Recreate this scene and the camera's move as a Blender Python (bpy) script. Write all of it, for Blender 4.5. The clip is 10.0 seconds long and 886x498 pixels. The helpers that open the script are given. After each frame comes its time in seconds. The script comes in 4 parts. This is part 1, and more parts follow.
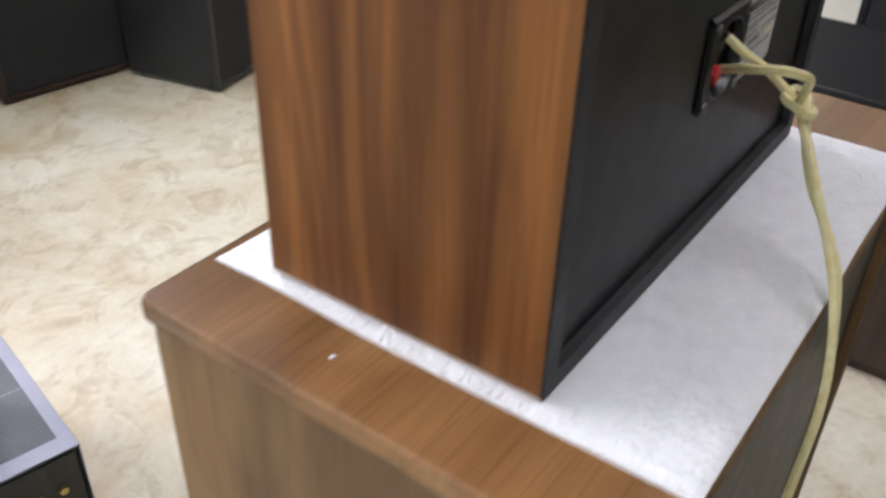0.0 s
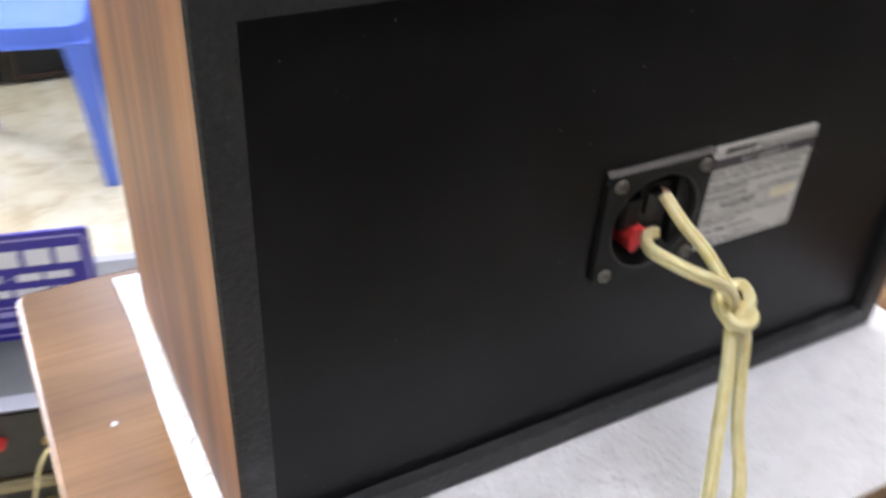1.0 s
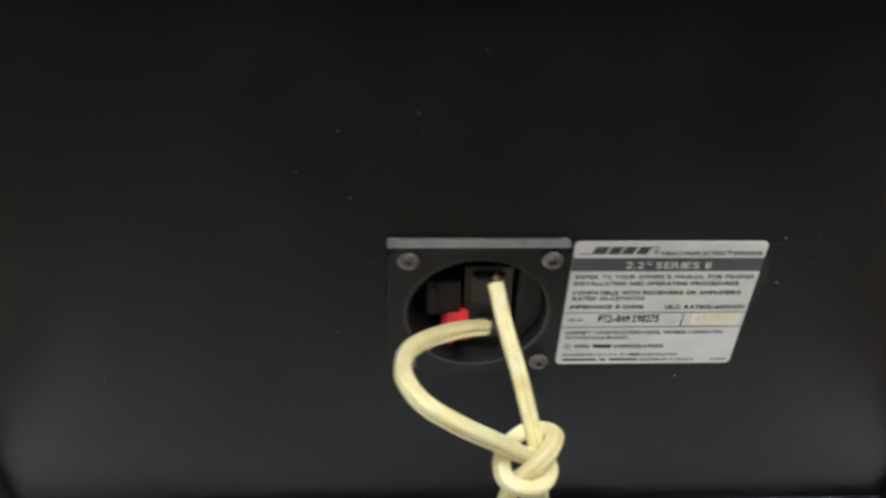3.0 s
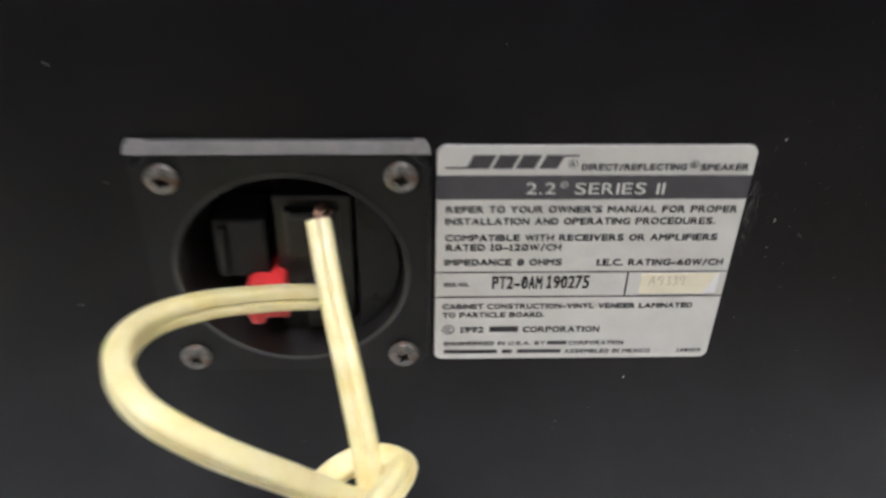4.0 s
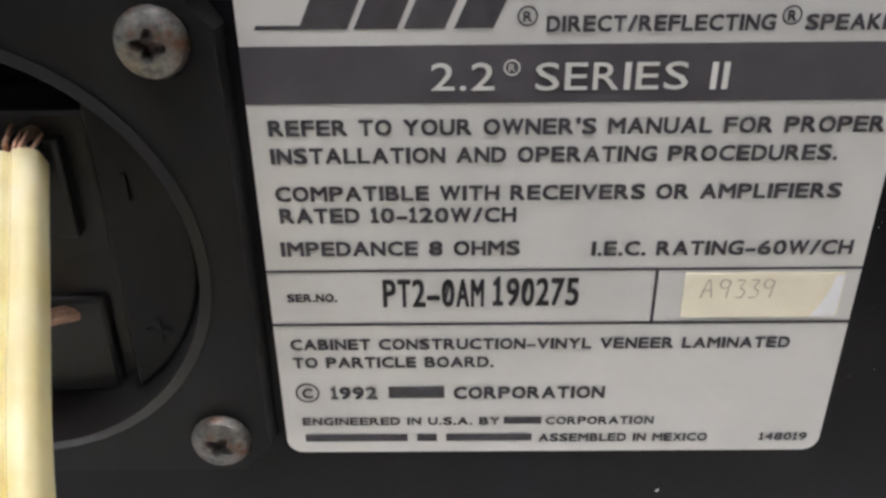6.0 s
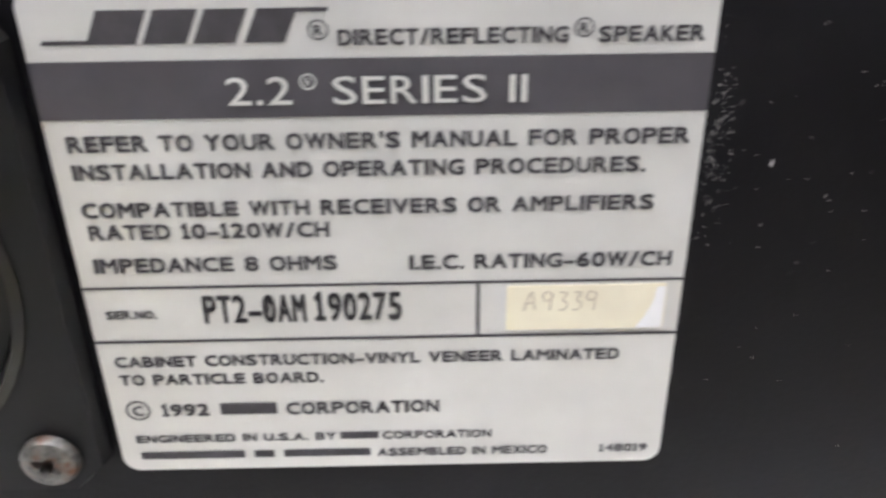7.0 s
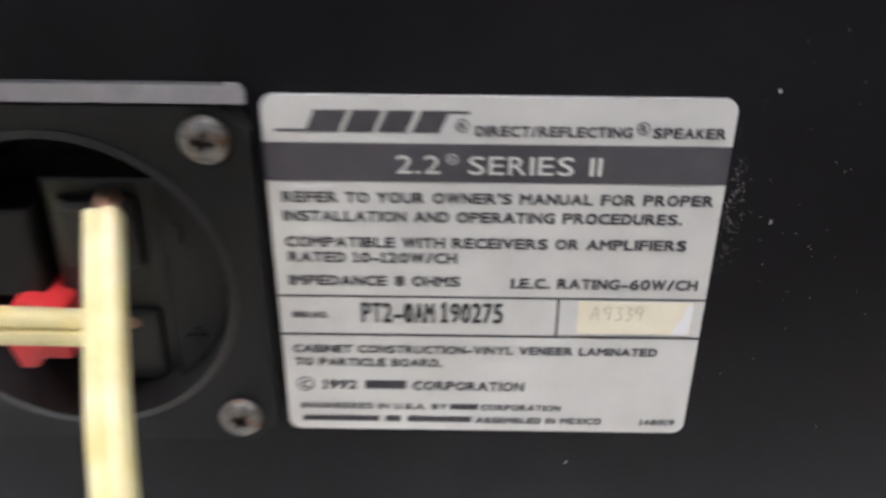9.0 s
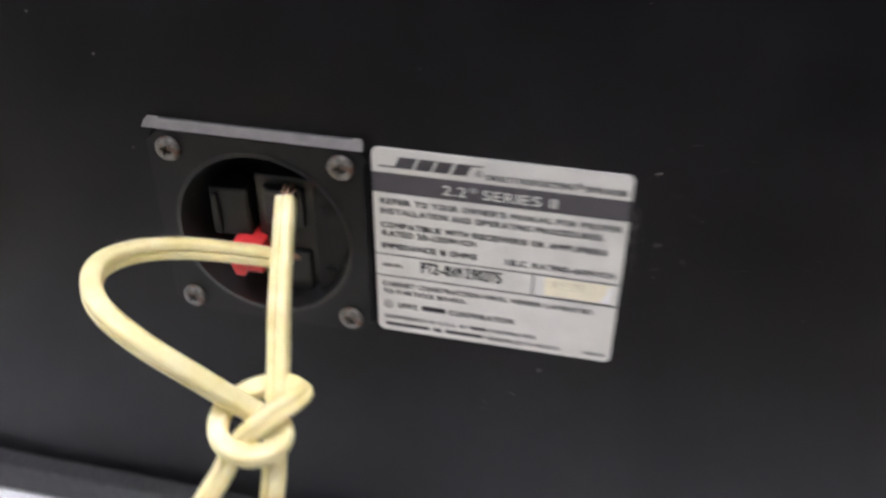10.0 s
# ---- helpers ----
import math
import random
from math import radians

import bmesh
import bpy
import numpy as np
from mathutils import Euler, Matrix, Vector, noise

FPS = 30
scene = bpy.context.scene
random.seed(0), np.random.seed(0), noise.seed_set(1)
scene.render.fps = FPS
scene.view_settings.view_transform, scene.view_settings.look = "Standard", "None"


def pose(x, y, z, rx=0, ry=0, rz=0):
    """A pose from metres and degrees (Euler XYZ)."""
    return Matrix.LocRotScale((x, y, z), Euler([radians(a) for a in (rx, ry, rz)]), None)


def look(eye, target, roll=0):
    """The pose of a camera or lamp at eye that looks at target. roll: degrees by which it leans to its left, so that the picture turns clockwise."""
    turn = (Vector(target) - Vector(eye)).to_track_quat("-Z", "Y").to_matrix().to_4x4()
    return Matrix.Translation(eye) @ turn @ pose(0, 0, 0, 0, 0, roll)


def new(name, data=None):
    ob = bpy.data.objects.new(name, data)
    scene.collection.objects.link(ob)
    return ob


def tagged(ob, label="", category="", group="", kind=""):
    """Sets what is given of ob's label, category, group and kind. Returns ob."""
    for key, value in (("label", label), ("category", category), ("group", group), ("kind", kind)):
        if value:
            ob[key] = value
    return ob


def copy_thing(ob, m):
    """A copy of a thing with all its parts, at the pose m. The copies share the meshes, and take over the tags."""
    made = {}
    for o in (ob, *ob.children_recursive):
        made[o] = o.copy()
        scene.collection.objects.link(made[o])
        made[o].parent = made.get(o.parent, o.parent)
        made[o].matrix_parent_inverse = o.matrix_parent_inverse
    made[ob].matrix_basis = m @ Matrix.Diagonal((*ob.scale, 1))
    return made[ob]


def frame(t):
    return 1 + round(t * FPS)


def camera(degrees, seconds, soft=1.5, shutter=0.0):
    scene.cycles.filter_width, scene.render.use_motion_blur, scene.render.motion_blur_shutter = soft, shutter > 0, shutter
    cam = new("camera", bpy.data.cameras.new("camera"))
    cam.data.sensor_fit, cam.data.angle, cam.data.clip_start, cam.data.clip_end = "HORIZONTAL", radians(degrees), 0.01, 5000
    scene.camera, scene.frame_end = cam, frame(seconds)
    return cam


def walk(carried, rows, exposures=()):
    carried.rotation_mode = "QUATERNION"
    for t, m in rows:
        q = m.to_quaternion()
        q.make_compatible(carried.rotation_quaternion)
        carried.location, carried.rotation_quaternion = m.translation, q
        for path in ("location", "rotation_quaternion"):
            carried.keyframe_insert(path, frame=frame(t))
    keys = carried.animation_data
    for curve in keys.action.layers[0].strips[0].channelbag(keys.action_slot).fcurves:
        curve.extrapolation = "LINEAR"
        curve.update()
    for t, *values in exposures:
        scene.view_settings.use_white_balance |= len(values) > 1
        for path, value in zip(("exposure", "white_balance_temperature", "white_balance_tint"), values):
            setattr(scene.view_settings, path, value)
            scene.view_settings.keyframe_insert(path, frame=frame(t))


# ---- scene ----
cam = camera(52.70, 10.0, soft=2.7, shutter=0.6)
PATH = [
    (0, (-0.61004, -0.17958, 0.19138), (-0.33862, 0.01082, -0.03240), 1.75),
    (0.2, (-0.54640, -0.18697, 0.20180), (-0.28628, 0.00802, -0.03126), 0.64),
    (0.5, (-0.45992, -0.22685, 0.20673), (-0.21736, -0.00456, -0.02076), 2.28),
    (0.7, (-0.39033, -0.24871, 0.21248), (-0.17331, -0.00478, -0.01861), 3.35),
    (1, (-0.31914, -0.27983, 0.21419), (-0.15521, 0.00101, -0.01874), 3.70),
    (1.2, (-0.28461, -0.28318, 0.22805), (-0.15628, 0.01445, -0.00635), 3.35),
    (1.5, (-0.22438, -0.26727, 0.24164), (-0.13747, 0.04563, 0.00810), 3.23),
    (1.8, (-0.17861, -0.26590, 0.25752), (-0.11470, 0.05996, 0.03451), 3.61),
    (2, (-0.16028, -0.27004, 0.26729), (-0.11128, 0.05867, 0.04470), 3.06),
    (2.5, (-0.11030, -0.27348, 0.24425), (-0.08050, 0.05117, 0.01249), 1.72),
    (3, (-0.06746, -0.25252, 0.20440), (-0.04434, 0.05553, -0.04971), 2.68),
    (4.5, (0.01154, -0.13886, 0.05745), (0.01817, 0.19502, -0.16274), 0.11),
    (5, (0.01931, -0.11331, 0.03459), (0.01748, 0.23068, -0.16955), -0.29),
    (6.5, (0.02751, -0.09419, 0.01941), (0.02521, 0.25528, -0.17518), -0.88),
    (7, (0.04286, -0.09360, 0.02054), (0.04632, 0.25595, -0.17389), -0.73),
    (7.5, (0.05015, -0.09516, 0.02357), (0.05319, 0.25252, -0.17418), -0.75),
    (8, (0.05466, -0.10027, 0.02856), (0.05481, 0.24805, -0.16811), -0.84),
    (8.5, (0.04496, -0.10764, 0.02921), (0.04621, 0.24391, -0.16160), -0.01),
    (9, (0.02924, -0.13034, 0.04525), (0.02637, 0.21972, -0.14827), 0.47),
    (9.5, (0.01460, -0.17438, 0.07349), (-0.01006, 0.16837, -0.13125), 0.97),
    (10, (0.06991, -0.21303, 0.11631), (-0.00458, 0.10965, -0.10803), 0.26),
]
EXPOSURE = [(0, -0.15), (0.5, -0.13), (0.8, 0.25), (1.0, 0.5), (1.2, 0.6), (1.5, 0.4), (2.0, -0.06), (2.5, -0.22), (3.0, 0.75), (4.5, 0.95), (5.0, 0.95), (6.5, 0.85), (7.0, 1.45), (7.5, 1.5), (8.5, 1.42), (9.0, 1.17), (9.5, 1.15), (10.0, 1.1)]
TONE = [(0, 6350, 23), (1.5, 6350, 22), (2.0, 6350, 14), (3.0, 6300, 14), (4.5, 6350, 22), (6.5, 6350, 22), (7.5, 6150, 21), (8.5, 6150, 21), (9.5, 6250, 24), (10.0, 6250, 24)]


def tone(t):
    """The white balance, in kelvin and tint, at a time."""
    for (t0, *a), (t1, *b) in zip(TONE, TONE[1:]):
        if t <= t1:
            return [p + (q - p) * (t - t0) / (t1 - t0) for p, q in zip(a, b)]
    return TONE[-1][1:]


walk(cam, [(t, look(eye, target, roll)) for t, eye, target, roll in PATH], [(t, e, *tone(t)) for t, e in EXPOSURE])

# ---------------------------------------------------------------- light
FLOOR, CEIL = -0.92, 2.40
world = bpy.data.worlds.new("sky")
scene.world = world
world.use_nodes = True
wn = world.node_tree
sky = wn.nodes.new("ShaderNodeTexSky")
sky.sky_type = "NISHITA"
sky.sun_disc = False
sky.sun_elevation, sky.sun_rotation = radians(50), radians(150)
wn.nodes["Background"].inputs[1].default_value = 0.12
wn.links.new(sky.outputs[0], wn.nodes["Background"].inputs[0])


def window_lamp(name, x0, x1, z0, z1, y, power):
    lamp = bpy.data.lights.new(name, "AREA")
    lamp.shape, lamp.size, lamp.size_y = "RECTANGLE", x1 - x0, z1 - z0
    lamp.energy, lamp.color = power, (0.93, 0.97, 1.0)
    ob = new(name, lamp)
    ob.matrix_world = pose((x0 + x1) / 2, y, (z0 + z1) / 2, -90, 0, 0)


WIN = [(-0.12, 1.32, 0.10, 2.36), (-2.40, -0.88, 0.10, 2.36)]
WALL_Y = 2.96
for (a, b, c, d), glare in zip(WIN, (34, 92)):
    window_lamp("window_light", a, b, c, d, WALL_Y + 0.04, glare * (b - a))

# ---------------------------------------------------------------- materials


class Nodes:
    """A small builder for one node material."""

    def __init__(self, name, rough=0.5, metal=0.0, spec=0.5):
        self.mat = bpy.data.materials.new(name)
        self.mat.use_nodes = True
        self.t = self.mat.node_tree
        self.b = self.t.nodes["Principled BSDF"]
        self.b.inputs["Roughness"].default_value = rough
        self.b.inputs["Metallic"].default_value = metal
        self.b.inputs["Specular IOR Level"].default_value = spec

    def add(self, kind, **values):
        n = self.t.nodes.new(kind)
        for k, v in values.items():
            n.inputs[k].default_value = v
        return n

    def link(self, a, b):
        self.t.links.new(a, b)

    def coords(self, scale=(1, 1, 1), turn=(0, 0, 0)):
        tc = self.add("ShaderNodeTexCoord")
        mp = self.add("ShaderNodeMapping")
        mp.inputs["Scale"].default_value = scale
        mp.inputs["Rotation"].default_value = turn
        self.link(tc.outputs["Object"], mp.inputs["Vector"])
        return mp.outputs["Vector"]

    def noise(self, vec, scale, detail=4.0, rough=0.55, dist=0.0):
        n = self.add("ShaderNodeTexNoise", Scale=scale, Detail=detail, Roughness=rough, Distortion=dist)
        self.link(vec, n.inputs["Vector"])
        return n.outputs["Fac"]

    def ramp(self, fac, *stops):
        r = self.add("ShaderNodeValToRGB")
        e = r.color_ramp.elements
        while len(e) < len(stops):
            e.new(0.5)
        for el, (pos, col) in zip(e, stops):
            el.position, el.color = pos, (*col, 1)
        self.link(fac, r.inputs["Fac"])
        return r.outputs["Color"]

    def mix(self, fac, a, b, kind="MIX"):
        m = self.t.nodes.new("ShaderNodeMix")
        m.data_type, m.blend_type = "RGBA", kind
        for sock, v in ((m.inputs[0], fac), (m.inputs[6], a), (m.inputs[7], b)):
            if hasattr(v, "node"):
                self.link(v, sock)
            else:
                sock.default_value = v if isinstance(v, (int, float)) else (*v, 1)
        return m.outputs[2]

    def colour(self, c):
        if hasattr(c, "node"):
            self.link(c, self.b.inputs["Base Color"])
        else:
            self.b.inputs["Base Color"].default_value = (*c, 1)

    def rough(self, fac, lo, hi):
        m = self.add("ShaderNodeMapRange")
        m.inputs["To Min"].default_value, m.inputs["To Max"].default_value = lo, hi
        self.link(fac, m.inputs["Value"])
        self.link(m.outputs["Result"], self.b.inputs["Roughness"])

    def bump(self, fac, strength, dist):
        n = self.add("ShaderNodeBump", Strength=strength, Distance=dist)
        self.link(fac, n.inputs["Height"])
        self.link(n.outputs["Normal"], self.b.inputs["Normal"])


def wood(name, dark, mid, light, grain, rough=(0.28, 0.4), coarse=1.0, spec=0.5, figure_turns=60.0, depth=0.8):
    """Veneer whose grain runs along one axis (0, 1 or 2), with arched growth figure, fine streaks and pores."""
    m = Nodes(name, 0.35, 0.0, spec)

    def along(cross, length):
        k = [cross] * 3
        k[grain] = length
        return m.coords(tuple(k))

    warp = m.noise(along(22.0 * coarse, 2.2), 0.7, 3, 0.5, 0.6)
    streak = m.noise(along(95.0 * coarse, 2.6), 1.0, 4, 0.6, 0.3)
    pores = m.noise(along(260.0, 11.0), 1.0, 3, 0.6)
    broad = m.noise(along(6.5 * coarse, 1.1), 1.0, 1.5, 0.45, 0.5)
    turns = m.add("ShaderNodeMath")
    turns.operation = "MULTIPLY"
    turns.inputs[1].default_value = figure_turns
    m.link(broad, turns.inputs[0])
    arch = m.add("ShaderNodeMath")
    arch.operation = "SINE"
    m.link(turns.outputs[0], arch.inputs[0])
    base = m.ramp(warp, (0.34, dark), (0.5, mid), (0.66, light))
    arches = m.ramp(arch.outputs[0], (0.0, (0.72, 0.63, 0.54)), (0.35, (0.98, 0.96, 0.94)), (0.9, (1.10, 1.10, 1.08)))
    c = m.mix(depth, base, arches, "MULTIPLY")
    c = m.mix(depth, c, m.ramp(streak, (0.32, (0.76, 0.69, 0.62)), (0.5, (1, 1, 1)), (0.7, (1.14, 1.13, 1.12))), "MULTIPLY")
    p = m.ramp(pores, (0.36, (0.70, 0.66, 0.62)), (0.5, (1, 1, 1)))
    m.colour(m.mix(depth, c, p, "MULTIPLY"))
    m.rough(streak, *rough)
    m.bump(pores, 0.06, 0.0004)
    return m.mat


def plain(name, col, rough=0.5, metal=0.0, spec=0.5, vary=0.12, scale=18.0, grain=400.0, bump=0.03, rvar=0.08):
    """A paint, plastic or metal with soft stains and a fine grain."""
    m = Nodes(name, rough, metal, spec)
    v = m.coords()
    a, g = m.noise(v, scale, 4), m.noise(v, grain, 2)
    lo, hi = tuple(c * (1 - vary) for c in col), tuple(min(1, c * (1 + vary)) for c in col)
    m.colour(m.ramp(a, (0.3, lo), (0.7, hi)))
    m.rough(a, max(0.03, rough - rvar), min(1, rough + rvar))
    m.bump(g, bump, 0.0005)
    return m.mat


def speckled(name, col, speck, rough, amount, dot_scale, bump=0.1):
    """Black paint with pale dust dots and faint smears."""
    m = Nodes(name, rough, 0, 0.21)
    v = m.coords()
    vor = m.add("ShaderNodeTexVoronoi", Scale=dot_scale)
    m.link(v, vor.inputs["Vector"])
    dots = m.ramp(vor.outputs["Distance"], (amount, (1, 1, 1)), (amount + 0.03, (0, 0, 0)))
    where = m.ramp(m.noise(v, 9.0, 3), (0.5, (0, 0, 0)), (0.68, (1, 1, 1)))
    mask = m.mix(1.0, dots, where, "MULTIPLY")
    smear = m.ramp(m.noise(v, 14.0, 5), (0.45, col), (0.75, tuple(c * 1.5 + 0.004 for c in col)))
    m.colour(m.mix(mask, smear, speck))
    m.rough(m.noise(v, 30.0, 4), rough - 0.06, rough + 0.1)
    m.bump(m.noise(v, 900.0, 3), bump, 0.0006)
    return m.mat


# x grain covers top and bottom, lighter; z grain covers the sides, darker and redder
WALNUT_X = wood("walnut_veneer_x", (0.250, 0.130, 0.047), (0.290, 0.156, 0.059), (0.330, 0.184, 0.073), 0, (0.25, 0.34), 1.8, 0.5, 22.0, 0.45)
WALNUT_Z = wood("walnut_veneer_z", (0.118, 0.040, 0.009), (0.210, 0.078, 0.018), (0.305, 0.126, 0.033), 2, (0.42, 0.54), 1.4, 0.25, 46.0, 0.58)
OLDWOOD_X = wood("old_walnut_x", (0.160, 0.075, 0.026), (0.255, 0.127, 0.048), (0.350, 0.188, 0.076), 0, (0.17, 0.27), 0.55, 0.5, 40.0, 0.5)
OLDWOOD_Z = wood("old_walnut_z", (0.110, 0.056, 0.022), (0.180, 0.097, 0.039), (0.255, 0.145, 0.062), 2, (0.38, 0.5), 0.6, 0.4, 44.0, 0.55)
DARKWOOD = wood("dark_stained_wood", (0.018, 0.009, 0.006), (0.035, 0.018, 0.012), (0.055, 0.028, 0.018), 2, (0.35, 0.5), 1.0, 0.5, 30.0)
RAWBOARD = plain("raw_board_edge", (0.20, 0.12, 0.06), 0.8, vary=0.3, scale=90, bump=0.3)
CHIP = plain("chipped_board_edge", (0.32, 0.25, 0.16), 0.75, vary=0.25, scale=160, bump=0.3)
RIM, YBACK = None, -0.0075


def rim_paint():
    """Coarse black paint over a chipboard edge."""
    m = Nodes("rim_paint", 0.6, 0, 0.45)
    v = m.coords()
    chips = m.noise(v, 260.0, 5, 0.6)
    blot = m.noise(v, 45.0, 5, 0.6)
    base = m.ramp(chips, (0.3, (0.011, 0.011, 0.012)), (0.62, (0.022, 0.022, 0.023)), (0.8, (0.05, 0.05, 0.05)))
    rub = m.ramp(m.noise(v, 11.0, 6, 0.65), (0.6, (0, 0, 0)), (0.78, (1, 1, 1)))
    c = m.mix(rub, base, (0.075, 0.078, 0.08))
    far = m.t.nodes.new("ShaderNodeVectorMath")
    far.operation = "DISTANCE"
    m.link(m.coords((1, 1, 1.6)), far.inputs[0])
    far.inputs[1].default_value = (-0.033, YBACK, 0.2925 * 1.6)
    spot = m.ramp(far.outputs["Value"], (0.002, (0.85, 0.85, 0.85)), (0.026, (0, 0, 0)))
    spot = m.mix(1.0, spot, m.ramp(m.noise(v, 120.0, 5, 0.7), (0.35, (0, 0, 0)), (0.65, (1, 1, 1))), "MULTIPLY")
    c = m.mix(spot, c, (0.17, 0.17, 0.17))
    m.colour(m.mix(0.35, c, m.ramp(blot, (0.35, (0.5, 0.5, 0.5)), (0.65, (1.3, 1.3, 1.3))), "MULTIPLY"))
    m.rough(blot, 0.42, 0.7)
    m.bump(chips, 0.8, 0.0018)
    return m.mat


RIM = rim_paint()
PANEL = speckled("black_vinyl_panel", (0.0036, 0.0030, 0.0040), (0.42, 0.42, 0.40), 0.38, 0.020, 95.0, 0.10)
PLATE = plain("black_moulded_plastic", (0.0065, 0.0063, 0.0066), 0.48, spec=0.26, vary=0.25, scale=60, grain=1500, bump=0.05)
LIPMAT = plain("scuffed_grey_plastic", (0.078, 0.070, 0.064), 0.62, vary=0.3, scale=160, grain=1500, bump=0.08)
CUPMAT = plain("cup_plastic", (0.013, 0.0124, 0.0124), 0.30, vary=0.25, scale=60, grain=1500, bump=0.03)
LEVER = plain("lever_plastic", (0.0095, 0.0090, 0.0088), 0.36, vary=0.2, scale=120, grain=1500, bump=0.04)
RED = plain("red_plastic", (0.62, 0.035, 0.035), 0.38, vary=0.12, scale=120, grain=1500, bump=0.03)
COPPER = plain("copper_strands", (0.60, 0.38, 0.27), 0.42, 1.0, vary=0.3, scale=900, bump=0.4)
CLOTH = plain("black_grille_cloth", (0.012, 0.012, 0.012), 0.9, vary=0.3, scale=900, bump=0.4)
INK = plain("label_ink", (0.055, 0.05, 0.055), 0.55, vary=0.25, scale=500, bump=0.0)
SERIAL = plain("serial_ink", (0.02, 0.018, 0.02), 0.6, vary=0.3, scale=900, bump=0.0)
BANDINK = plain("label_band_ink", (0.072, 0.066, 0.074), 0.42, vary=0.12, scale=150, bump=0.02)
PENCIL = plain("pencil_mark", (0.55, 0.47, 0.34), 0.6, vary=0.3, scale=900, bump=0.0)


def label_paper():
    m = Nodes("silvery_label", 0.34, 0.28, 0.5)
    v = m.coords()
    stain = m.noise(v, 55.0, 5, 0.6)
    spot = m.ramp(m.noise(v, 28.0, 4), (0.62, (1, 1, 1)), (0.8, (0.80, 0.79, 0.76)))
    base = m.ramp(stain, (0.3, (0.72, 0.71, 0.67)), (0.7, (0.82, 0.81, 0.765)))
    m.colour(m.mix(1.0, base, spot, "MULTIPLY"))
    m.rough(stain, 0.3, 0.44)
    m.bump(m.noise(v, 1500.0, 2), 0.03, 0.0003)
    return m.mat


LABEL = label_paper()
STICKER = plain("aged_paper_sticker", (0.95, 0.87, 0.66), 0.55, vary=0.08, scale=90, bump=0.05)
# whiter than the sticker: the peeling corner's highlight put into the colour
STICKLIGHT = plain("peeling_corner_glint", (0.97, 0.96, 0.93), 0.5, vary=0.05, scale=90, bump=0.05)


def screw_metal():
    m = Nodes("oxidised_screw", 0.38, 0.85, 0.5)
    v = m.coords()
    rust = m.ramp(m.noise(v, 420.0, 5, 0.65), (0.46, (0, 0, 0)), (0.66, (1, 1, 1)))
    grey = m.ramp(m.noise(v, 900.0, 3), (0.3, (0.09, 0.09, 0.083)), (0.7, (0.29, 0.28, 0.26)))
    m.colour(m.mix(rust, grey, (0.15, 0.075, 0.042)))
    m.rough(m.noise(v, 700.0, 3), 0.28, 0.65)
    m.bump(m.noise(v, 1200.0, 4), 0.4, 0.0004)
    return m.mat


SCREW = screw_metal()


def cable_sheath():
    m = Nodes("cream_cable_sheath", 0.4, 0.0, 0.5)
    v = m.coords()
    m.colour(m.ramp(m.noise(v, 130.0, 4), (0.3, (0.80, 0.67, 0.30)), (0.55, (0.88, 0.78, 0.43)), (0.75, (0.92, 0.85, 0.55))))
    m.b.inputs["Subsurface Weight"].default_value = 0.15
    m.b.inputs["Subsurface Radius"].default_value = (0.004, 0.003, 0.001)
    m.b.inputs["Subsurface Scale"].default_value = 0.3
    m.rough(m.noise(v, 220.0, 3), 0.25, 0.40)
    m.bump(m.noise(v, 700.0, 3), 0.06, 0.0004)
    return m.mat


CABLE = cable_sheath()


def foam_mat():
    m = Nodes("white_packing_foam", 0.5, 0.0, 0.5)
    v = m.coords()
    m.colour(m.mix(0.6, m.ramp(m.noise(v, 16.0, 6, 0.6, 0.8), (0.32, (0.80, 0.80, 0.81)), (0.6, (0.92, 0.92, 0.93))), m.ramp(m.noise(v, 75.0, 4, 0.6), (0.3, (0.82, 0.82, 0.83)), (0.6, (0.93, 0.93, 0.94)))))
    cells = m.add("ShaderNodeTexVoronoi", Scale=210.0)
    m.link(v, cells.inputs["Vector"])
    m.rough(m.noise(v, 60.0, 3), 0.20, 0.5)
    pits = m.ramp(cells.outputs["Distance"], (0.1, (0, 0, 0)), (0.6, (1, 1, 1)))
    m.bump(m.mix(0.3, m.noise(v, 90.0, 6, 0.65), pits), 0.8, 0.003)
    return m.mat


FOAM = foam_mat()


def marble():
    m = Nodes("cream_marble_tile", 0.22, 0.0, 0.5)
    v = m.coords()
    big = m.noise(v, 3.2, 6, 0.62, 0.8)
    vein = m.noise(v, 9.0, 6, 0.65, 1.4)
    fine = m.noise(v, 60.0, 4)
    base = m.ramp(big, (0.3, (0.50, 0.40, 0.25)), (0.45, (0.60, 0.53, 0.38)), (0.62, (0.68, 0.64, 0.52)), (0.8, (0.60, 0.57, 0.48)))
    c = m.mix(0.6, base, m.ramp(vein, (0.36, (0.66, 0.58, 0.46)), (0.5, (1, 1, 1))), "MULTIPLY")
    m.colour(m.mix(0.25, c, m.ramp(fine, (0.4, (0.8, 0.8, 0.8)), (0.6, (1.05, 1.05, 1.05))), "MULTIPLY"))
    m.rough(fine, 0.36, 0.55)
    return m.mat


MARBLE = marble()
MINT = plain("mint_wall_paint", (0.54, 0.66, 0.62), 0.6, vary=0.05, scale=3, grain=150, bump=0.05)
CREAMWALL = plain("cream_wall_paint", (0.68, 0.66, 0.58), 0.6, vary=0.06, scale=3, grain=150, bump=0.05)
# near-black, so the unseen south wall keeps the panel's reflections dark
DIMWALL = plain("dark_blocker_wall", (0.045, 0.043, 0.043), 0.7, vary=0.1, scale=3, grain=150, bump=0.05)
WHITEPAINT = plain("white_ceiling_paint", (0.78, 0.78, 0.76), 0.7, vary=0.04, scale=2, grain=150, bump=0.05)
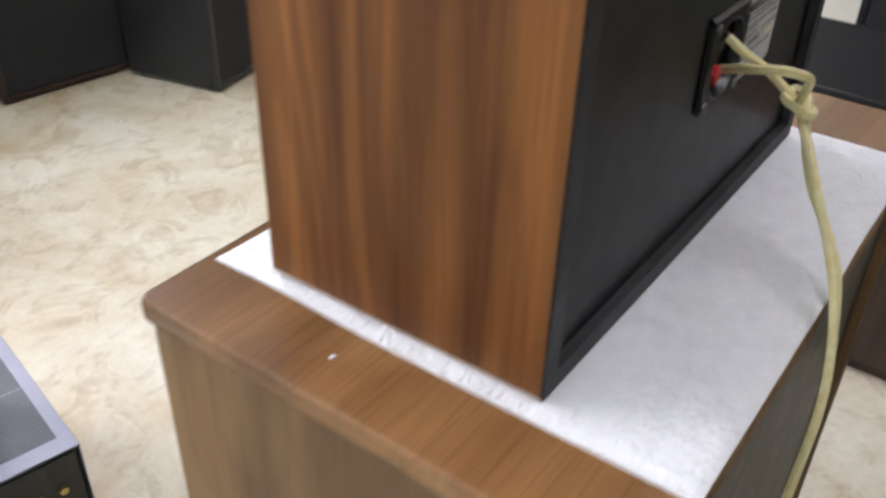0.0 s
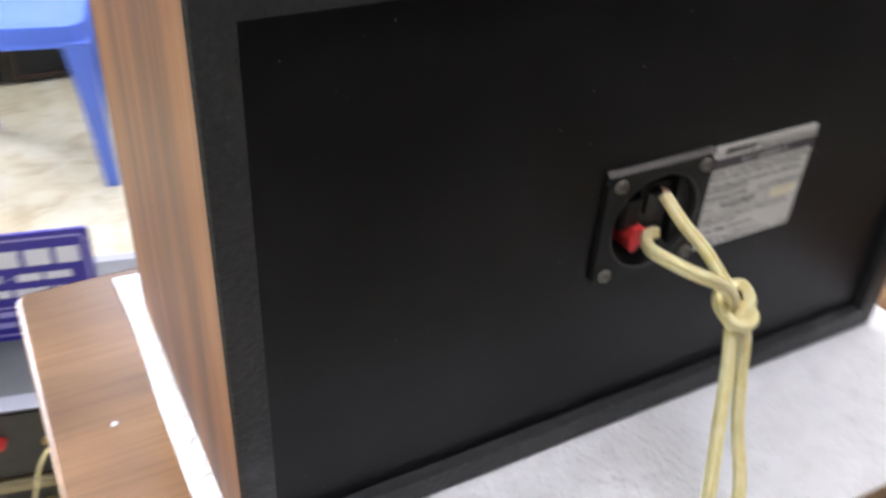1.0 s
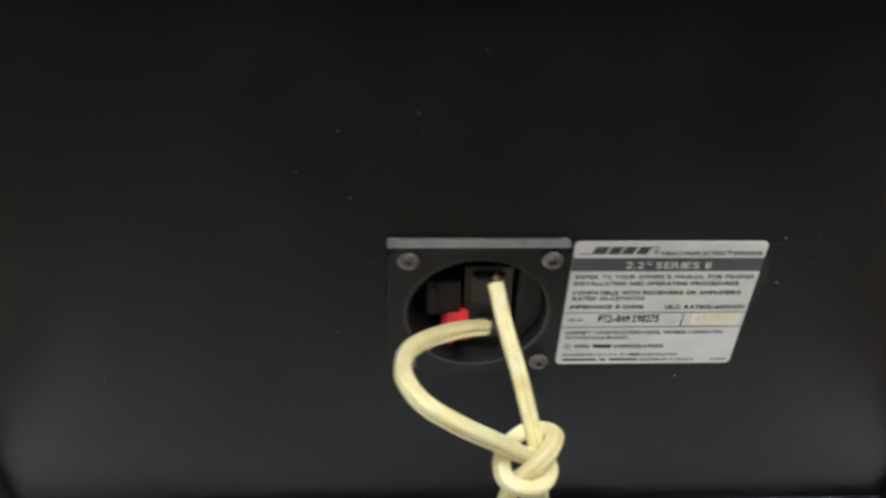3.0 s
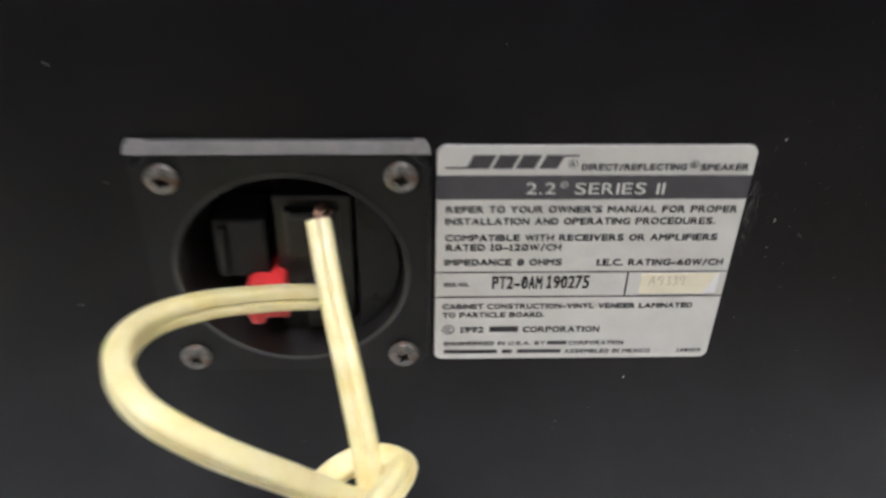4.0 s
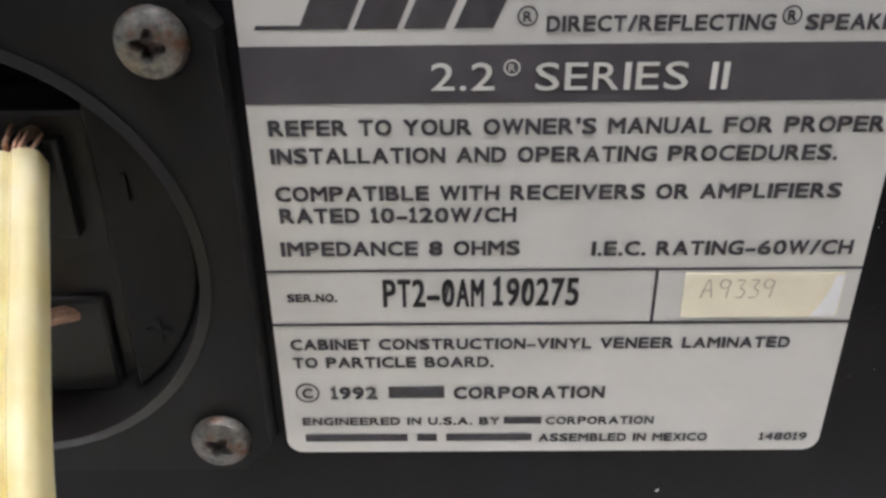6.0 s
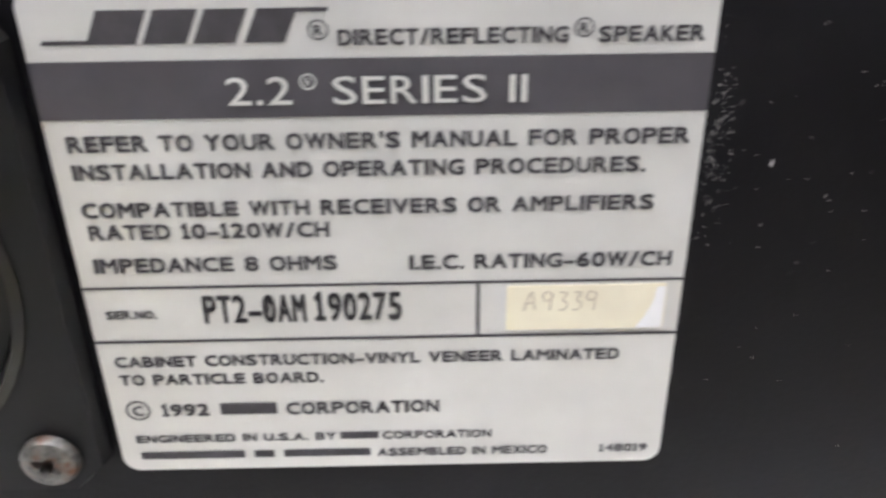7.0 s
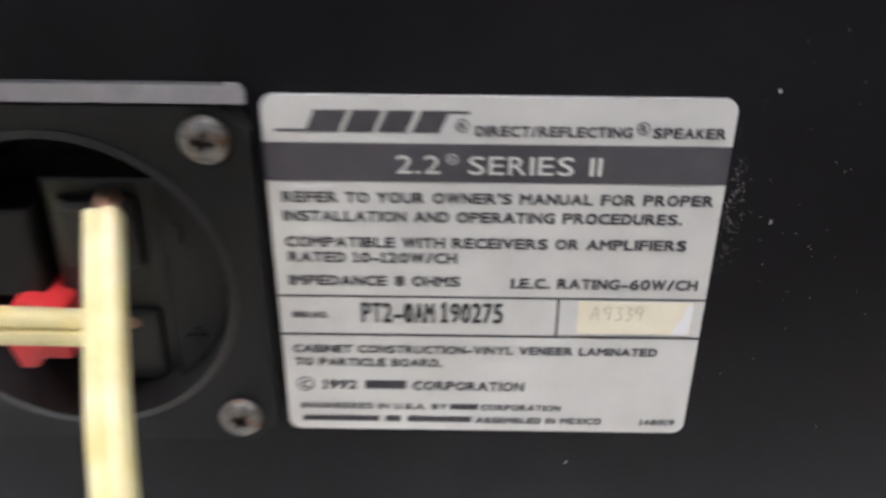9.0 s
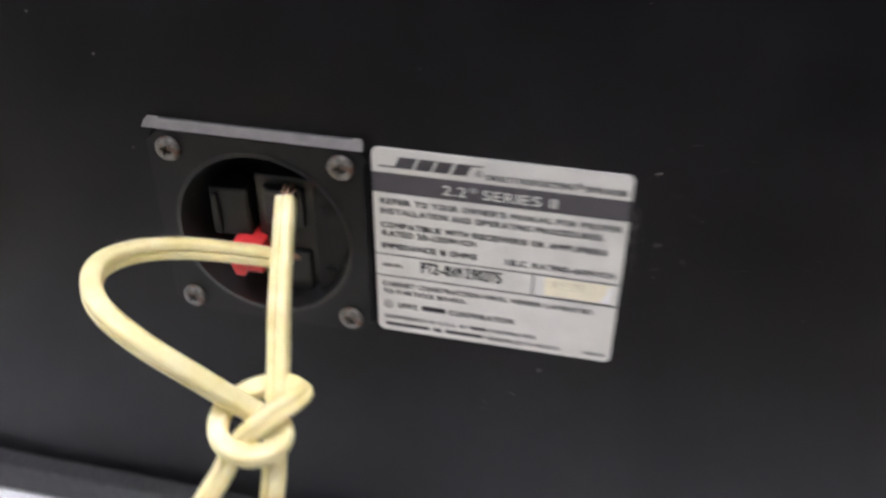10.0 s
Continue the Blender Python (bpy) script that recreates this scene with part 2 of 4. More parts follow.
FRAMEMAT = plain("white_window_frame", (0.75, 0.75, 0.74), 0.4, vary=0.05)
SILVER = plain("silver_grey_steel", (0.27, 0.275, 0.33), 0.45, 0.2, vary=0.1, scale=12)


def perforated():
    """Dark grey sheet with rows of small round holes."""
    m = Nodes("perforated_sheet", 0.5, 0.2, 0.4)
    v = m.coords()
    holes = m.add("ShaderNodeTexVoronoi", Scale=260.0, Randomness=0.0)
    m.link(v, holes.inputs["Vector"])
    sheet = m.ramp(m.noise(v, 14.0, 4), (0.3, (0.105, 0.108, 0.118)), (0.7, (0.135, 0.138, 0.150)))
    m.colour(m.mix(m.ramp(holes.outputs["Distance"], (0.25, (1, 1, 1)), (0.35, (0, 0, 0))), sheet, (0.02, 0.02, 0.022)))
    m.rough(m.noise(v, 30.0, 3), 0.42, 0.6)
    return m.mat


MESH = perforated()
DARKSTEEL = plain("dark_steel_panel", (0.035, 0.033, 0.032), 0.45, 0.2, vary=0.25, scale=30)
BEIGE = plain("beige_steel_case", (0.36, 0.29, 0.17), 0.45, 0.1, vary=0.15, scale=20)
BLACKBOX = plain("black_lacquered_box", (0.010, 0.010, 0.012), 0.4, vary=0.3, scale=8)
BLACKMATTE = plain("black_textured_case", (0.007, 0.007, 0.008), 0.72, spec=0.25, vary=0.3, scale=30)
GREYFRONT = plain("grey_front_panel", (0.11, 0.11, 0.12), 0.5, vary=0.15, scale=20)
RUBBER = plain("black_rubber", (0.012, 0.012, 0.012), 0.6, vary=0.3, scale=40)
KNOB = plain("brushed_knob", (0.4, 0.4, 0.42), 0.3, 0.9, vary=0.1, scale=60)
BRASS = plain("brass_terminal", (0.55, 0.42, 0.18), 0.35, 0.9, vary=0.2, scale=100)
BLUE = plain("blue_plastic", (0.10, 0.19, 0.72), 0.34, vary=0.08, scale=10, bump=0.02)
SIGNBLUE = plain("indigo_sign_board", (0.035, 0.022, 0.30), 0.35, vary=0.1, scale=20, bump=0.02)
SIGNWHITE = plain("white_sign_paint", (0.80, 0.79, 0.85), 0.5, vary=0.04, scale=50, bump=0.02)
SIGNEDGE = plain("lilac_sign_line", (0.42, 0.38, 0.75), 0.5, vary=0.08, scale=50, bump=0.02)
GREYCABLE = plain("grey_power_cable", (0.20, 0.19, 0.17), 0.5, vary=0.15, scale=50)
DUST = plain("dust_speck", (0.62, 0.60, 0.55), 0.9, vary=0.15, scale=900)
GLASS = bpy.data.materials.new("window_glass")
GLASS.use_nodes = True
GLASS.node_tree.nodes["Principled BSDF"].inputs["Transmission Weight"].default_value = 1.0
GLASS.node_tree.nodes["Principled BSDF"].inputs["Roughness"].default_value = 0.02
TUBE = bpy.data.materials.new("fluorescent_tube")
TUBE.use_nodes = True
TUBE.node_tree.nodes["Principled BSDF"].inputs["Emission Color"].default_value = (0.95, 0.98, 1.0, 1)
TUBE.node_tree.nodes["Principled BSDF"].inputs["Emission Strength"].default_value = 98.0

# ---------------------------------------------------------------- building helpers


def thing(name, label, category, loc=(0, 0, 0), turn=0.0, group="", kind=""):
    ob = new(name)
    ob.empty_display_size = 0.02
    ob.matrix_basis = pose(*loc, 0, 0, turn)
    return tagged(ob, label, category, group, kind)


def finish(name, bm, mats, smooth=None):
    me = bpy.data.meshes.new(name)
    bm.normal_update()
    bm.to_mesh(me)
    bm.free()
    for mt in (mats if isinstance(mats, (list, tuple)) else [mats]):
        me.materials.append(mt)
    if smooth:
        for p in me.polygons:
            p.use_smooth = True
        if smooth is not True:
            me.set_sharp_from_angle(angle=radians(smooth))
    return me


def part(name, bm, mats, parent, label="", smooth=None):
    """One mesh under a thing or under a part, built in the thing's own coordinates."""
    me = bm if isinstance(bm, bpy.types.Mesh) else finish(name, bm, mats, smooth)
    ob = new(name, me)
    ob.parent = parent
    return tagged(ob, label)


def single(name, bm, mats, label, category, kind="", smooth=None, group=""):
    """A thing that is one mesh in world coordinates."""
    return tagged(new(name, finish(name, bm, mats, smooth)), label, category, group, kind)


def merge(a, b, slot=0):
    """Adds the mesh b to a, and frees b."""
    for f in b.faces:
        f.material_index = slot
    me = bpy.data.meshes.new("tmp")
    b.to_mesh(me)
    b.free()
    a.from_mesh(me)
    bpy.data.meshes.remove(me)
    return a


def box(x0, x1, y0, y1, z0, z1, bevel=0.0, seg=2):
    bm = bmesh.new()
    bmesh.ops.create_cube(bm, size=1)
    for v in bm.verts:
        v.co = ((x0 + x1) / 2 + v.co.x * (x1 - x0), (y0 + y1) / 2 + v.co.y * (y1 - y0), (z0 + z1) / 2 + v.co.z * (z1 - z0))
    if bevel:
        bmesh.ops.bevel(bm, geom=bm.edges[:], offset=bevel, segments=seg, affect="EDGES", profile=0.5)
    return bm


def boxes(rows, bevel=0.0, seg=2):
    bm = bmesh.new()
    for r in rows:
        merge(bm, box(*r, bevel=bevel, seg=seg))
    return bm


def cyl(p, q, r0, r1=None, n=20, bevel=0.0):
    """A capped cylinder or cone from p to q."""
    bm = bmesh.new()
    p, q = Vector(p), Vector(q)
    d = q - p
    bmesh.ops.create_cone(bm, cap_ends=True, segments=n, radius1=r0, radius2=r0 if r1 is None else r1, depth=d.length)
    if bevel:
        rim = [e for e in bm.edges if abs(e.verts[0].co.z - e.verts[1].co.z) < 1e-7]
        bmesh.ops.bevel(bm, geom=rim, offset=bevel, segments=2, affect="EDGES", profile=0.5)
    bm.transform(Matrix.Translation((p + q) / 2) @ d.to_track_quat("Z", "Y").to_matrix().to_4x4())
    return bm


def outline(points, y0, y1, bevel=0.0):
    """A plate with the outline points (x, z), from y0 to y1 (towards the front of its face at y0)."""
    bm = bmesh.new()
    top = [bm.verts.new((x, y0, z)) for x, z in points]
    bot = [bm.verts.new((x, y1, z)) for x, z in points]
    n = len(points)
    bm.faces.new(top)
    bm.faces.new(bot[::-1])
    for i in range(n):
        bm.faces.new((top[i], bot[i], bot[(i + 1) % n], top[(i + 1) % n]))
    bmesh.ops.recalc_face_normals(bm, faces=bm.faces[:])
    return bm


def rounded(x0, x1, z0, z1, r, n=6):
    pts = []
    for cx, cz, a in ((x1 - r, z1 - r, 0), (x0 + r, z1 - r, 90), (x0 + r, z0 + r, 180), (x1 - r, z0 + r, 270)):
        for k in range(n + 1):
            t = radians(a + 90 * k / n)
            pts.append((cx + r * math.cos(t), cz + r * math.sin(t)))
    return pts


def smooth_line(points, per=8):
    """A Catmull-Rom line through the points."""
    P = [Vector(p) for p in points]
    P = [P[0] * 2 - P[1]] + P + [P[-1] * 2 - P[-2]]
    out = []
    for i in range(1, len(P) - 2):
        a, b, c, d = P[i - 1:i + 3]
        for k in range(per):
            t = k / per
            out.append(0.5 * ((2 * b) + (c - a) * t + (2 * a - 5 * b + 4 * c - d) * t * t + (3 * b - a - 3 * c + d) * t ** 3))
    out.append(P[-2])
    return out


def sweep(line, profile, side, twist=0.0):
    """Sweeps a closed profile (u, w) along a line; u lies along side where the line starts."""
    bm = bmesh.new()
    n, s = len(line), Vector(side)
    rings = []
    for i, p in enumerate(line):
        d = (line[min(i + 1, n - 1)] - line[max(i - 1, 0)]).normalized()
        s = (s - d * s.dot(d)).normalized()
        a = twist * i / n
        u = s * math.cos(a) + d.cross(s) * math.sin(a)
        w = d.cross(u)
        rings.append([bm.verts.new(p + u * x + w * y) for x, y in profile])
    m = len(profile)
    for a, b in zip(rings, rings[1:]):
        for k in range(m):
            bm.faces.new((a[k], a[(k + 1) % m], b[(k + 1) % m], b[k]))
    bm.faces.new(rings[0][::-1])
    bm.faces.new(rings[-1])
    bmesh.ops.recalc_face_normals(bm, faces=bm.faces[:])
    return bm


def circle(r, n=10):
    return [(r * math.cos(2 * math.pi * k / n), r * math.sin(2 * math.pi * k / n)) for k in range(n)]


GLYPHS = {}
WIDE = {"I": 0.20, "1": 0.44, ".": 0.20, "'": 0.18, "-": 0.62, "/": 0.55, "M": 0.98, "W": 1.22, "O": 0.94, "C": 0.90, "G": 0.92, "A": 0.95, "V": 0.90, "Y": 0.90,
        "N": 0.86, "R": 0.86, "D": 0.86, "U": 0.84, "H": 0.84, "L": 0.70, "F": 0.72, "E": 0.76, "S": 0.80, "T": 0.80, "P": 0.80}


def glyph(ch):
    """One letter of the built-in font: vertices, faces and its extent; the figure one gets a flag and a foot."""
    if ch == "1":
        stem = [(0.20, 0.09), (0.34, 0.09), (0.34, 0.729), (0.24, 0.729), (0.20, 0.68)]
        GLYPHS[ch] = (stem + [(0.06, 0.60), (0.06, 0.51), (0.20, 0.57)] + [(0.04, 0.0), (0.50, 0.0), (0.50, 0.09), (0.04, 0.09)], [(0, 1, 2, 3, 4), (4, 5, 6, 7), (8, 9, 10, 11)], 0.04, 0.50)
    if ch not in GLYPHS:
        cu = bpy.data.curves.new("letters", "FONT")
        cu.body, cu.resolution_u = ch, 3
        ob = bpy.data.objects.new("letters", cu)
        me = bpy.data.meshes.new_from_object(ob)
        bpy.data.objects.remove(ob)
        co = [(v.co.x, v.co.y) for v in me.vertices]
        fs = [tuple(p.vertices) for p in me.polygons]
        bpy.data.meshes.remove(me)
        bpy.data.curves.remove(cu)
        xs = [x for x, y in co]
        GLYPHS[ch] = (co, fs, min(xs), max(xs))
    return GLYPHS[ch]


def lettering(text, x0, x1, z0, z1, y, bold=0.0, mono=False, gap=0.20, space=0.78):
    """Wide even capitals filling the box x0..x1, z0..z1 (capital height) in the plane y, facing -y; mono: narrow, of one width."""
    cap = 0.729
    spans, at = [], 0.0
    for ch in text:
        if ch == " ":
            at += space - gap
            continue
        w = (0.80 if ch != "1" else 0.62) if mono else WIDE.get(ch, 0.80)
        inset = (0.80 - w) / 2 if mono else 0.0
        spans.append((ch, at + inset, at + inset + w))
        at += w + 2 * inset + gap
    k = (x1 - x0) / (at - gap)
    bm = bmesh.new()
    w = bold * (z1 - z0)
    for n, (dx, dz) in enumerate(((0, 0), (w, w), (-w, -w), (w, -w), (-w, w)) if bold else ((0, 0),)):
        for ch, a, b in spans:
            co, fs, lo, hi = glyph(ch)
            vs = [bm.verts.new((x0 + k * (a + (x - lo) / (hi - lo) * (b - a)) + dx, y - 0.00002 * n, z0 + q / cap * (z1 - z0) + dz)) for x, q in co]
            for f in fs:
                bm.faces.new([vs[i] for i in f])
    for f in bm.faces:
        f.normal_update()
        if f.normal.y > 0:
            f.normal_flip()
    return bm


def flat(points, y):
    """A flat face (x, z) in the plane y, facing -y."""
    bm = bmesh.new()
    f = bm.faces.new([bm.verts.new((x, y, z)) for x, z in points])
    f.normal_update()
    if f.normal.y > 0:
        f.normal_flip()
    return bm


def ring_flat(cx, cz, r0, r1, y, n=24):
    bm = bmesh.new()
    a = [bm.verts.new((cx + r0 * math.cos(2 * math.pi * k / n), y, cz + r0 * math.sin(2 * math.pi * k / n))) for k in range(n)]
    b = [bm.verts.new((cx + r1 * math.cos(2 * math.pi * k / n), y, cz + r1 * math.sin(2 * math.pi * k / n))) for k in range(n)]
    for k in range(n):
        bm.faces.new((a[k], b[k], b[(k + 1) % n], a[(k + 1) % n]))
    for f in bm.faces:
        f.normal_update()
        if f.normal.y > 0:
            f.normal_flip()
    return bm


# ---------------------------------------------------------------- room
RX0, RX1, RY0, RY1 = -2.7, 2.3, -1.15, WALL_Y
single("floor", box(RX0 - 0.1, RX1 + 0.1, RY0 - 0.1, RY1 + 0.1, FLOOR - 0.1, FLOOR), MARBLE, "cream and ochre veined marble tile floor", "floor", "structure")
single("ceiling", box(RX0 - 0.1, RX1 + 0.1, RY0 - 0.1, RY1 + 0.1, CEIL, CEIL + 0.1), WHITEPAINT, "plain white painted ceiling", "ceiling", "structure")
# unseen wall set close by, so the back panel mirrors it, not bright floor
single("wall_south_blocker", box(RX0, RX1, RY0 - 0.1, RY0, FLOOR, CEIL), DIMWALL, "unseen near-black wall, added to darken the back panel's reflections", "wall", "structure")
single("wall_west", box(RX0 - 0.1, RX0, RY0 - 0.1, RY1 + 0.1, FLOOR, CEIL), MINT, "pale mint painted plaster wall", "wall", "structure")
single("wall_east", box(RX1, RX1 + 0.1, RY0 - 0.1, RY1 + 0.1, FLOOR, CEIL), CREAMWALL, "cream painted plaster wall", "wall", "structure")
(a1, b1, c1, d1), (a2, b2, c2, d2) = WIN
single("wall_north", boxes([(RX0, RX1, RY1, RY1 + 0.1, FLOOR, c1), (RX0, RX1, RY1, RY1 + 0.1, d1, CEIL), (RX0, a2, RY1, RY1 + 0.1, c1, d1),
                            (b2, a1, RY1, RY1 + 0.1, c1, d1), (b1, RX1, RY1, RY1 + 0.1, c1, d1)]), MINT, "pale mint wall with two windows", "wall", "structure")
for i, (a, b, c, d) in enumerate(WIN):
    w = thing("window_%d" % (i + 1), "bright window in a white frame", "window", (0, 0, 0), kind="structure")
    y0, y1, k = RY1 + 0.05, RY1 + 0.09, 0.05
    part("window_frame", boxes([(a, b, y0, y1, c, c + k), (a, b, y0, y1, d - k, d), (a, a + k, y0, y1, c + k, d - k), (b - k, b, y0, y1, c + k, d - k)]), FRAMEMAT, w)
    p = part("pane", box(a + k, b - k, y0 + 0.015, y0 + 0.021, c + k, d - k), GLASS, w)
    p.visible_shadow = False
single("baseboard", boxes([(RX0, RX1, RY1 - 0.012, RY1 - 0.002, FLOOR + 0.002, FLOOR + 0.10)], 0.002), CREAMWALL, "low cream skirting along the wall", "baseboard", "structure")


# no tube is in view; these battens are added as fill light
def fill_tube_lamp(x, y):
    t = thing("fill_tube_lamp", "unseen white ceiling batten with one tube, added as fill light", "ceiling lamp", (x, y, CEIL), group="ceiling tubes")
    part("batten", box(-0.62, 0.62, -0.03, 0.03, -0.045, -0.001, 0.004), FRAMEMAT, t)
    part("tube", cyl((-0.59, 0, -0.075), (0.59, 0, -0.075), 0.014, n=16), TUBE, t, "glowing white tube", smooth=40)
    part("lamp_holder", box(-0.615, -0.592, -0.015, 0.015, -0.092, -0.0455, 0.003), FRAMEMAT, t)
    part("lamp_holder", box(0.592, 0.615, -0.015, 0.015, -0.092, -0.0455, 0.003), FRAMEMAT, t)
    return t


lamp0 = fill_tube_lamp(-0.5, -0.95)
copy_thing(lamp0, pose(0.3, 1.5, CEIL))
# extra tube added above the speaker's back to brighten the foam sheet
copy_thing(lamp0, pose(0.25, -0.55, CEIL))

# ---------------------------------------------------------------- lower floor speaker
LX0, LX1, LY0, LY1, LTOP = -0.335, 0.318, -0.113, 0.270, -0.182
low = thing("floor_speaker", "large old walnut-veneered floor speaker with black back", "speaker", ((LX0 + LX1) / 2, 0.08, FLOOR))


def low_local(x0, x1, y0, y1, z0, z1):
    ox = (LX0 + LX1) / 2
    return (x0 - ox, x1 - ox, y0 - 0.08, y1 - 0.08, z0 - FLOOR, z1 - FLOOR)


def slot_by_normal(bm, axis, sign, slot):
    bm.normal_update()
    for f in bm.faces:
        if f.normal[axis] * sign > 0.9:
            f.material_index = slot
    return bm


TH = 0.018
top = box(*low_local(LX0, LX1, LY0, LY1, LTOP - TH, LTOP))
bmesh.ops.bevel(top, geom=[e for e in top.edges if abs(e.verts[0].co.z - e.verts[1].co.z) > 0.01], offset=0.011, segments=5, affect="EDGES", profile=0.5)
bmesh.ops.bevel(top, geom=[e for e in top.edges if abs(e.verts[0].co.z - e.verts[1].co.z) < 1e-6], offset=0.0035, segments=2, affect="EDGES", profile=0.5)
top = slot_by_normal(top, 1, -1, 1)
part("top_panel", top, [OLDWOOD_X, RAWBOARD], low, "walnut top board with worn front corner")
for x0, x1 in ((LX0 + 0.006, LX0 + 0.006 + TH), (LX1 - 0.006 - TH, LX1 - 0.006)):
    sp = slot_by_normal(box(*low_local(x0, x1, LY0 + 0.002, LY1 - 0.008, FLOOR + 0.02, LTOP - TH - 0.001), bevel=0.0015), 1, -1, 1)
    part("side_panel", sp, [OLDWOOD_Z, RIM], low)
part("bottom_panel", box(*low_local(LX0 + 0.026, LX1 - 0.026, LY0 + 0.002, LY1 - 0.008, FLOOR + 0.021, FLOOR + 0.039)), RIM, low)
part("back_panel", box(*low_local(LX0 + 0.025, LX1 - 0.025, LY0 + 0.014, LY0 + 0.026, FLOOR + 0.04, LTOP - TH - 0.002)), PANEL, low, "recessed black back board")
part("grille", box(*low_local(LX0 + 0.025, LX1 - 0.025, LY1 - 0.024, LY1 - 0.008, FLOOR + 0.04, LTOP - TH - 0.002), bevel=0.003), CLOTH, low)
for x in (LX0 + 0.06, LX1 - 0.06):
    for y in (LY0 + 0.05, LY1 - 0.05):
        ox = (LX0 + LX1) / 2
        part("foot", cyl((x - ox, y - 0.08, 0), (x - ox, y - 0.08, 0.022), 0.02, 0.024), RUBBER, low)
part("paint_chip", cyl((-0.2985 - (LX0 + LX1) / 2, 0.1215 - 0.08, LTOP - FLOOR - 0.0004), (-0.2985 - (LX0 + LX1) / 2, 0.1215 - 0.08, LTOP - FLOOR + 0.0006), 0.0024, 0.0016, 9), SIGNWHITE, low, "small white paint chip on the top")

# ---------------------------------------------------------------- foam sheet
FX0, FX1, FY0, FY1 = -0.271, 0.214, -0.1115, 0.258
UB = -0.178


def foam_sheet():
    bm = bmesh.new()
    nx, ny = 120, 92
    grids = []
    for lay in (0, 1):
        g = []
        for j in range(ny + 1):
            row = []
            for i in range(nx + 1):
                u, v = i / nx, j / ny
                x, y = FX0 + (FX1 - FX0) * u, FY0 + (FY1 - FY0) * v
                edge = min(u, 1 - u, v, 1 - v)
                wob = 0.004 * noise.noise((x * 9, y * 9, 3.0))
                if v in (0, 1):
                    y += wob * (0.4 if v == 0 else 1)
                if u in (0, 1):
                    x += wob
                under = -0.262 < x < 0.196 and -0.02 < y < 0.22
                z = LTOP + 0.0004
                if lay:
                    wave = noise.noise((x * 22, y * 22, 0.5)) * 0.5 + noise.noise((x * 55, y * 48, 7.5)) * 0.35 + noise.noise((x * 120, y * 120, 1.5)) * 0.18
                    wave += 0.9 * max(0.0, 0.16 - abs(noise.noise((x * 26 + y * 9, y * 20, 4.5)))) + 0.7 * max(0.0, 0.12 - abs(noise.noise((x * 14, y * 30 - x * 12, 9.5))))
                    z = UB - 0.0004
                    if not under:
                        z += 0.0042 * wave * min(1.0, 0.25 + edge * 14) + (0.0004 if edge > 0.01 else -0.0012)
                row.append(bm.verts.new((x, y, z)))
            g.append(row)
        grids.append(g)
    lo, hi = grids
    for j in range(ny):
        for i in range(nx):
            bm.faces.new((hi[j][i], hi[j][i + 1], hi[j + 1][i + 1], hi[j + 1][i]))
            bm.faces.new((lo[j][i], lo[j + 1][i], lo[j + 1][i + 1], lo[j][i + 1]))
    for j in range(ny):
        bm.faces.new((lo[j][0], hi[j][0], hi[j + 1][0], lo[j + 1][0]))
        bm.faces.new((lo[j][nx], lo[j + 1][nx], hi[j + 1][nx], hi[j][nx]))
    for i in range(nx):
        bm.faces.new((lo[0][i], lo[0][i + 1], hi[0][i + 1], hi[0][i]))
        bm.faces.new((lo[ny][i], hi[ny][i], hi[ny][i + 1], lo[ny][i + 1]))
    bmesh.ops.recalc_face_normals(bm, faces=bm.faces[:])
    return bm


single("foam_sheet", foam_sheet(), FOAM, "thin white crinkled packing foam sheet under the speaker", "foam sheet", smooth=50)

# ---------------------------------------------------------------- upper speaker
X0, X1, YR, YF, ZT, ZB = -0.259, 0.190, -0.0075, 0.212, 0.119, UB
RW = 0.0165
spk = thing("bookshelf_speaker", "walnut-veneered bookshelf speaker lying on its side, black back", "speaker", (0, 0, ZB))


def up(x0, x1, y0, y1, z0, z1):
    return (x0, x1, y0, y1, z0 - ZB, z1 - ZB)


def shell():
    """A rectangular tube of board: veneer outside, black paint on the back edge and inside."""
    bm = bmesh.new()
    rings = []
    e = 0.0014
    z0, z1 = 0.0, ZT - ZB
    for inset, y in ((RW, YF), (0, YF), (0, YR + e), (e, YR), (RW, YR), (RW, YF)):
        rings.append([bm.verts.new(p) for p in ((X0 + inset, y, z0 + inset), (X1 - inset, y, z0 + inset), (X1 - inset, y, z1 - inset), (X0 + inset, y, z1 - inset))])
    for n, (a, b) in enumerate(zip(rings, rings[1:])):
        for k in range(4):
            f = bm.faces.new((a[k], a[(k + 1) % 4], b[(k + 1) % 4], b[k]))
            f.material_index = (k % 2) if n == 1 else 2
    bmesh.ops.remove_doubles(bm, verts=bm.verts[:], dist=1e-6)
    bmesh.ops.recalc_face_normals(bm, faces=bm.faces[:])
    corner = [ed for ed in bm.edges if abs(ed.verts[0].co.y - ed.verts[1].co.y) > 0.1 and min(abs(ed.verts[0].co.x - X0), abs(ed.verts[0].co.x - X1)) < 1e-5]
    bmesh.ops.bevel(bm, geom=corner, offset=0.0045, segments=4, affect="EDGES", profile=0.5)
    return bm


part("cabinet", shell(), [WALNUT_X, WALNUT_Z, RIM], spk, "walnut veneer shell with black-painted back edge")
part("chipped_corner", boxes([up(X0 - 0.0003, X0 + 0.0075, YR - 0.0002, YR + 0.0014, ZT - 0.0016, ZT + 0.0002), up(X0 - 0.0003, X0 + 0.0018, YR - 0.0003, YR + 0.0022, ZT - 0.0050, ZT - 0.0012)], 0.0006), CHIP, spk, "bare chipped corner of the veneer")
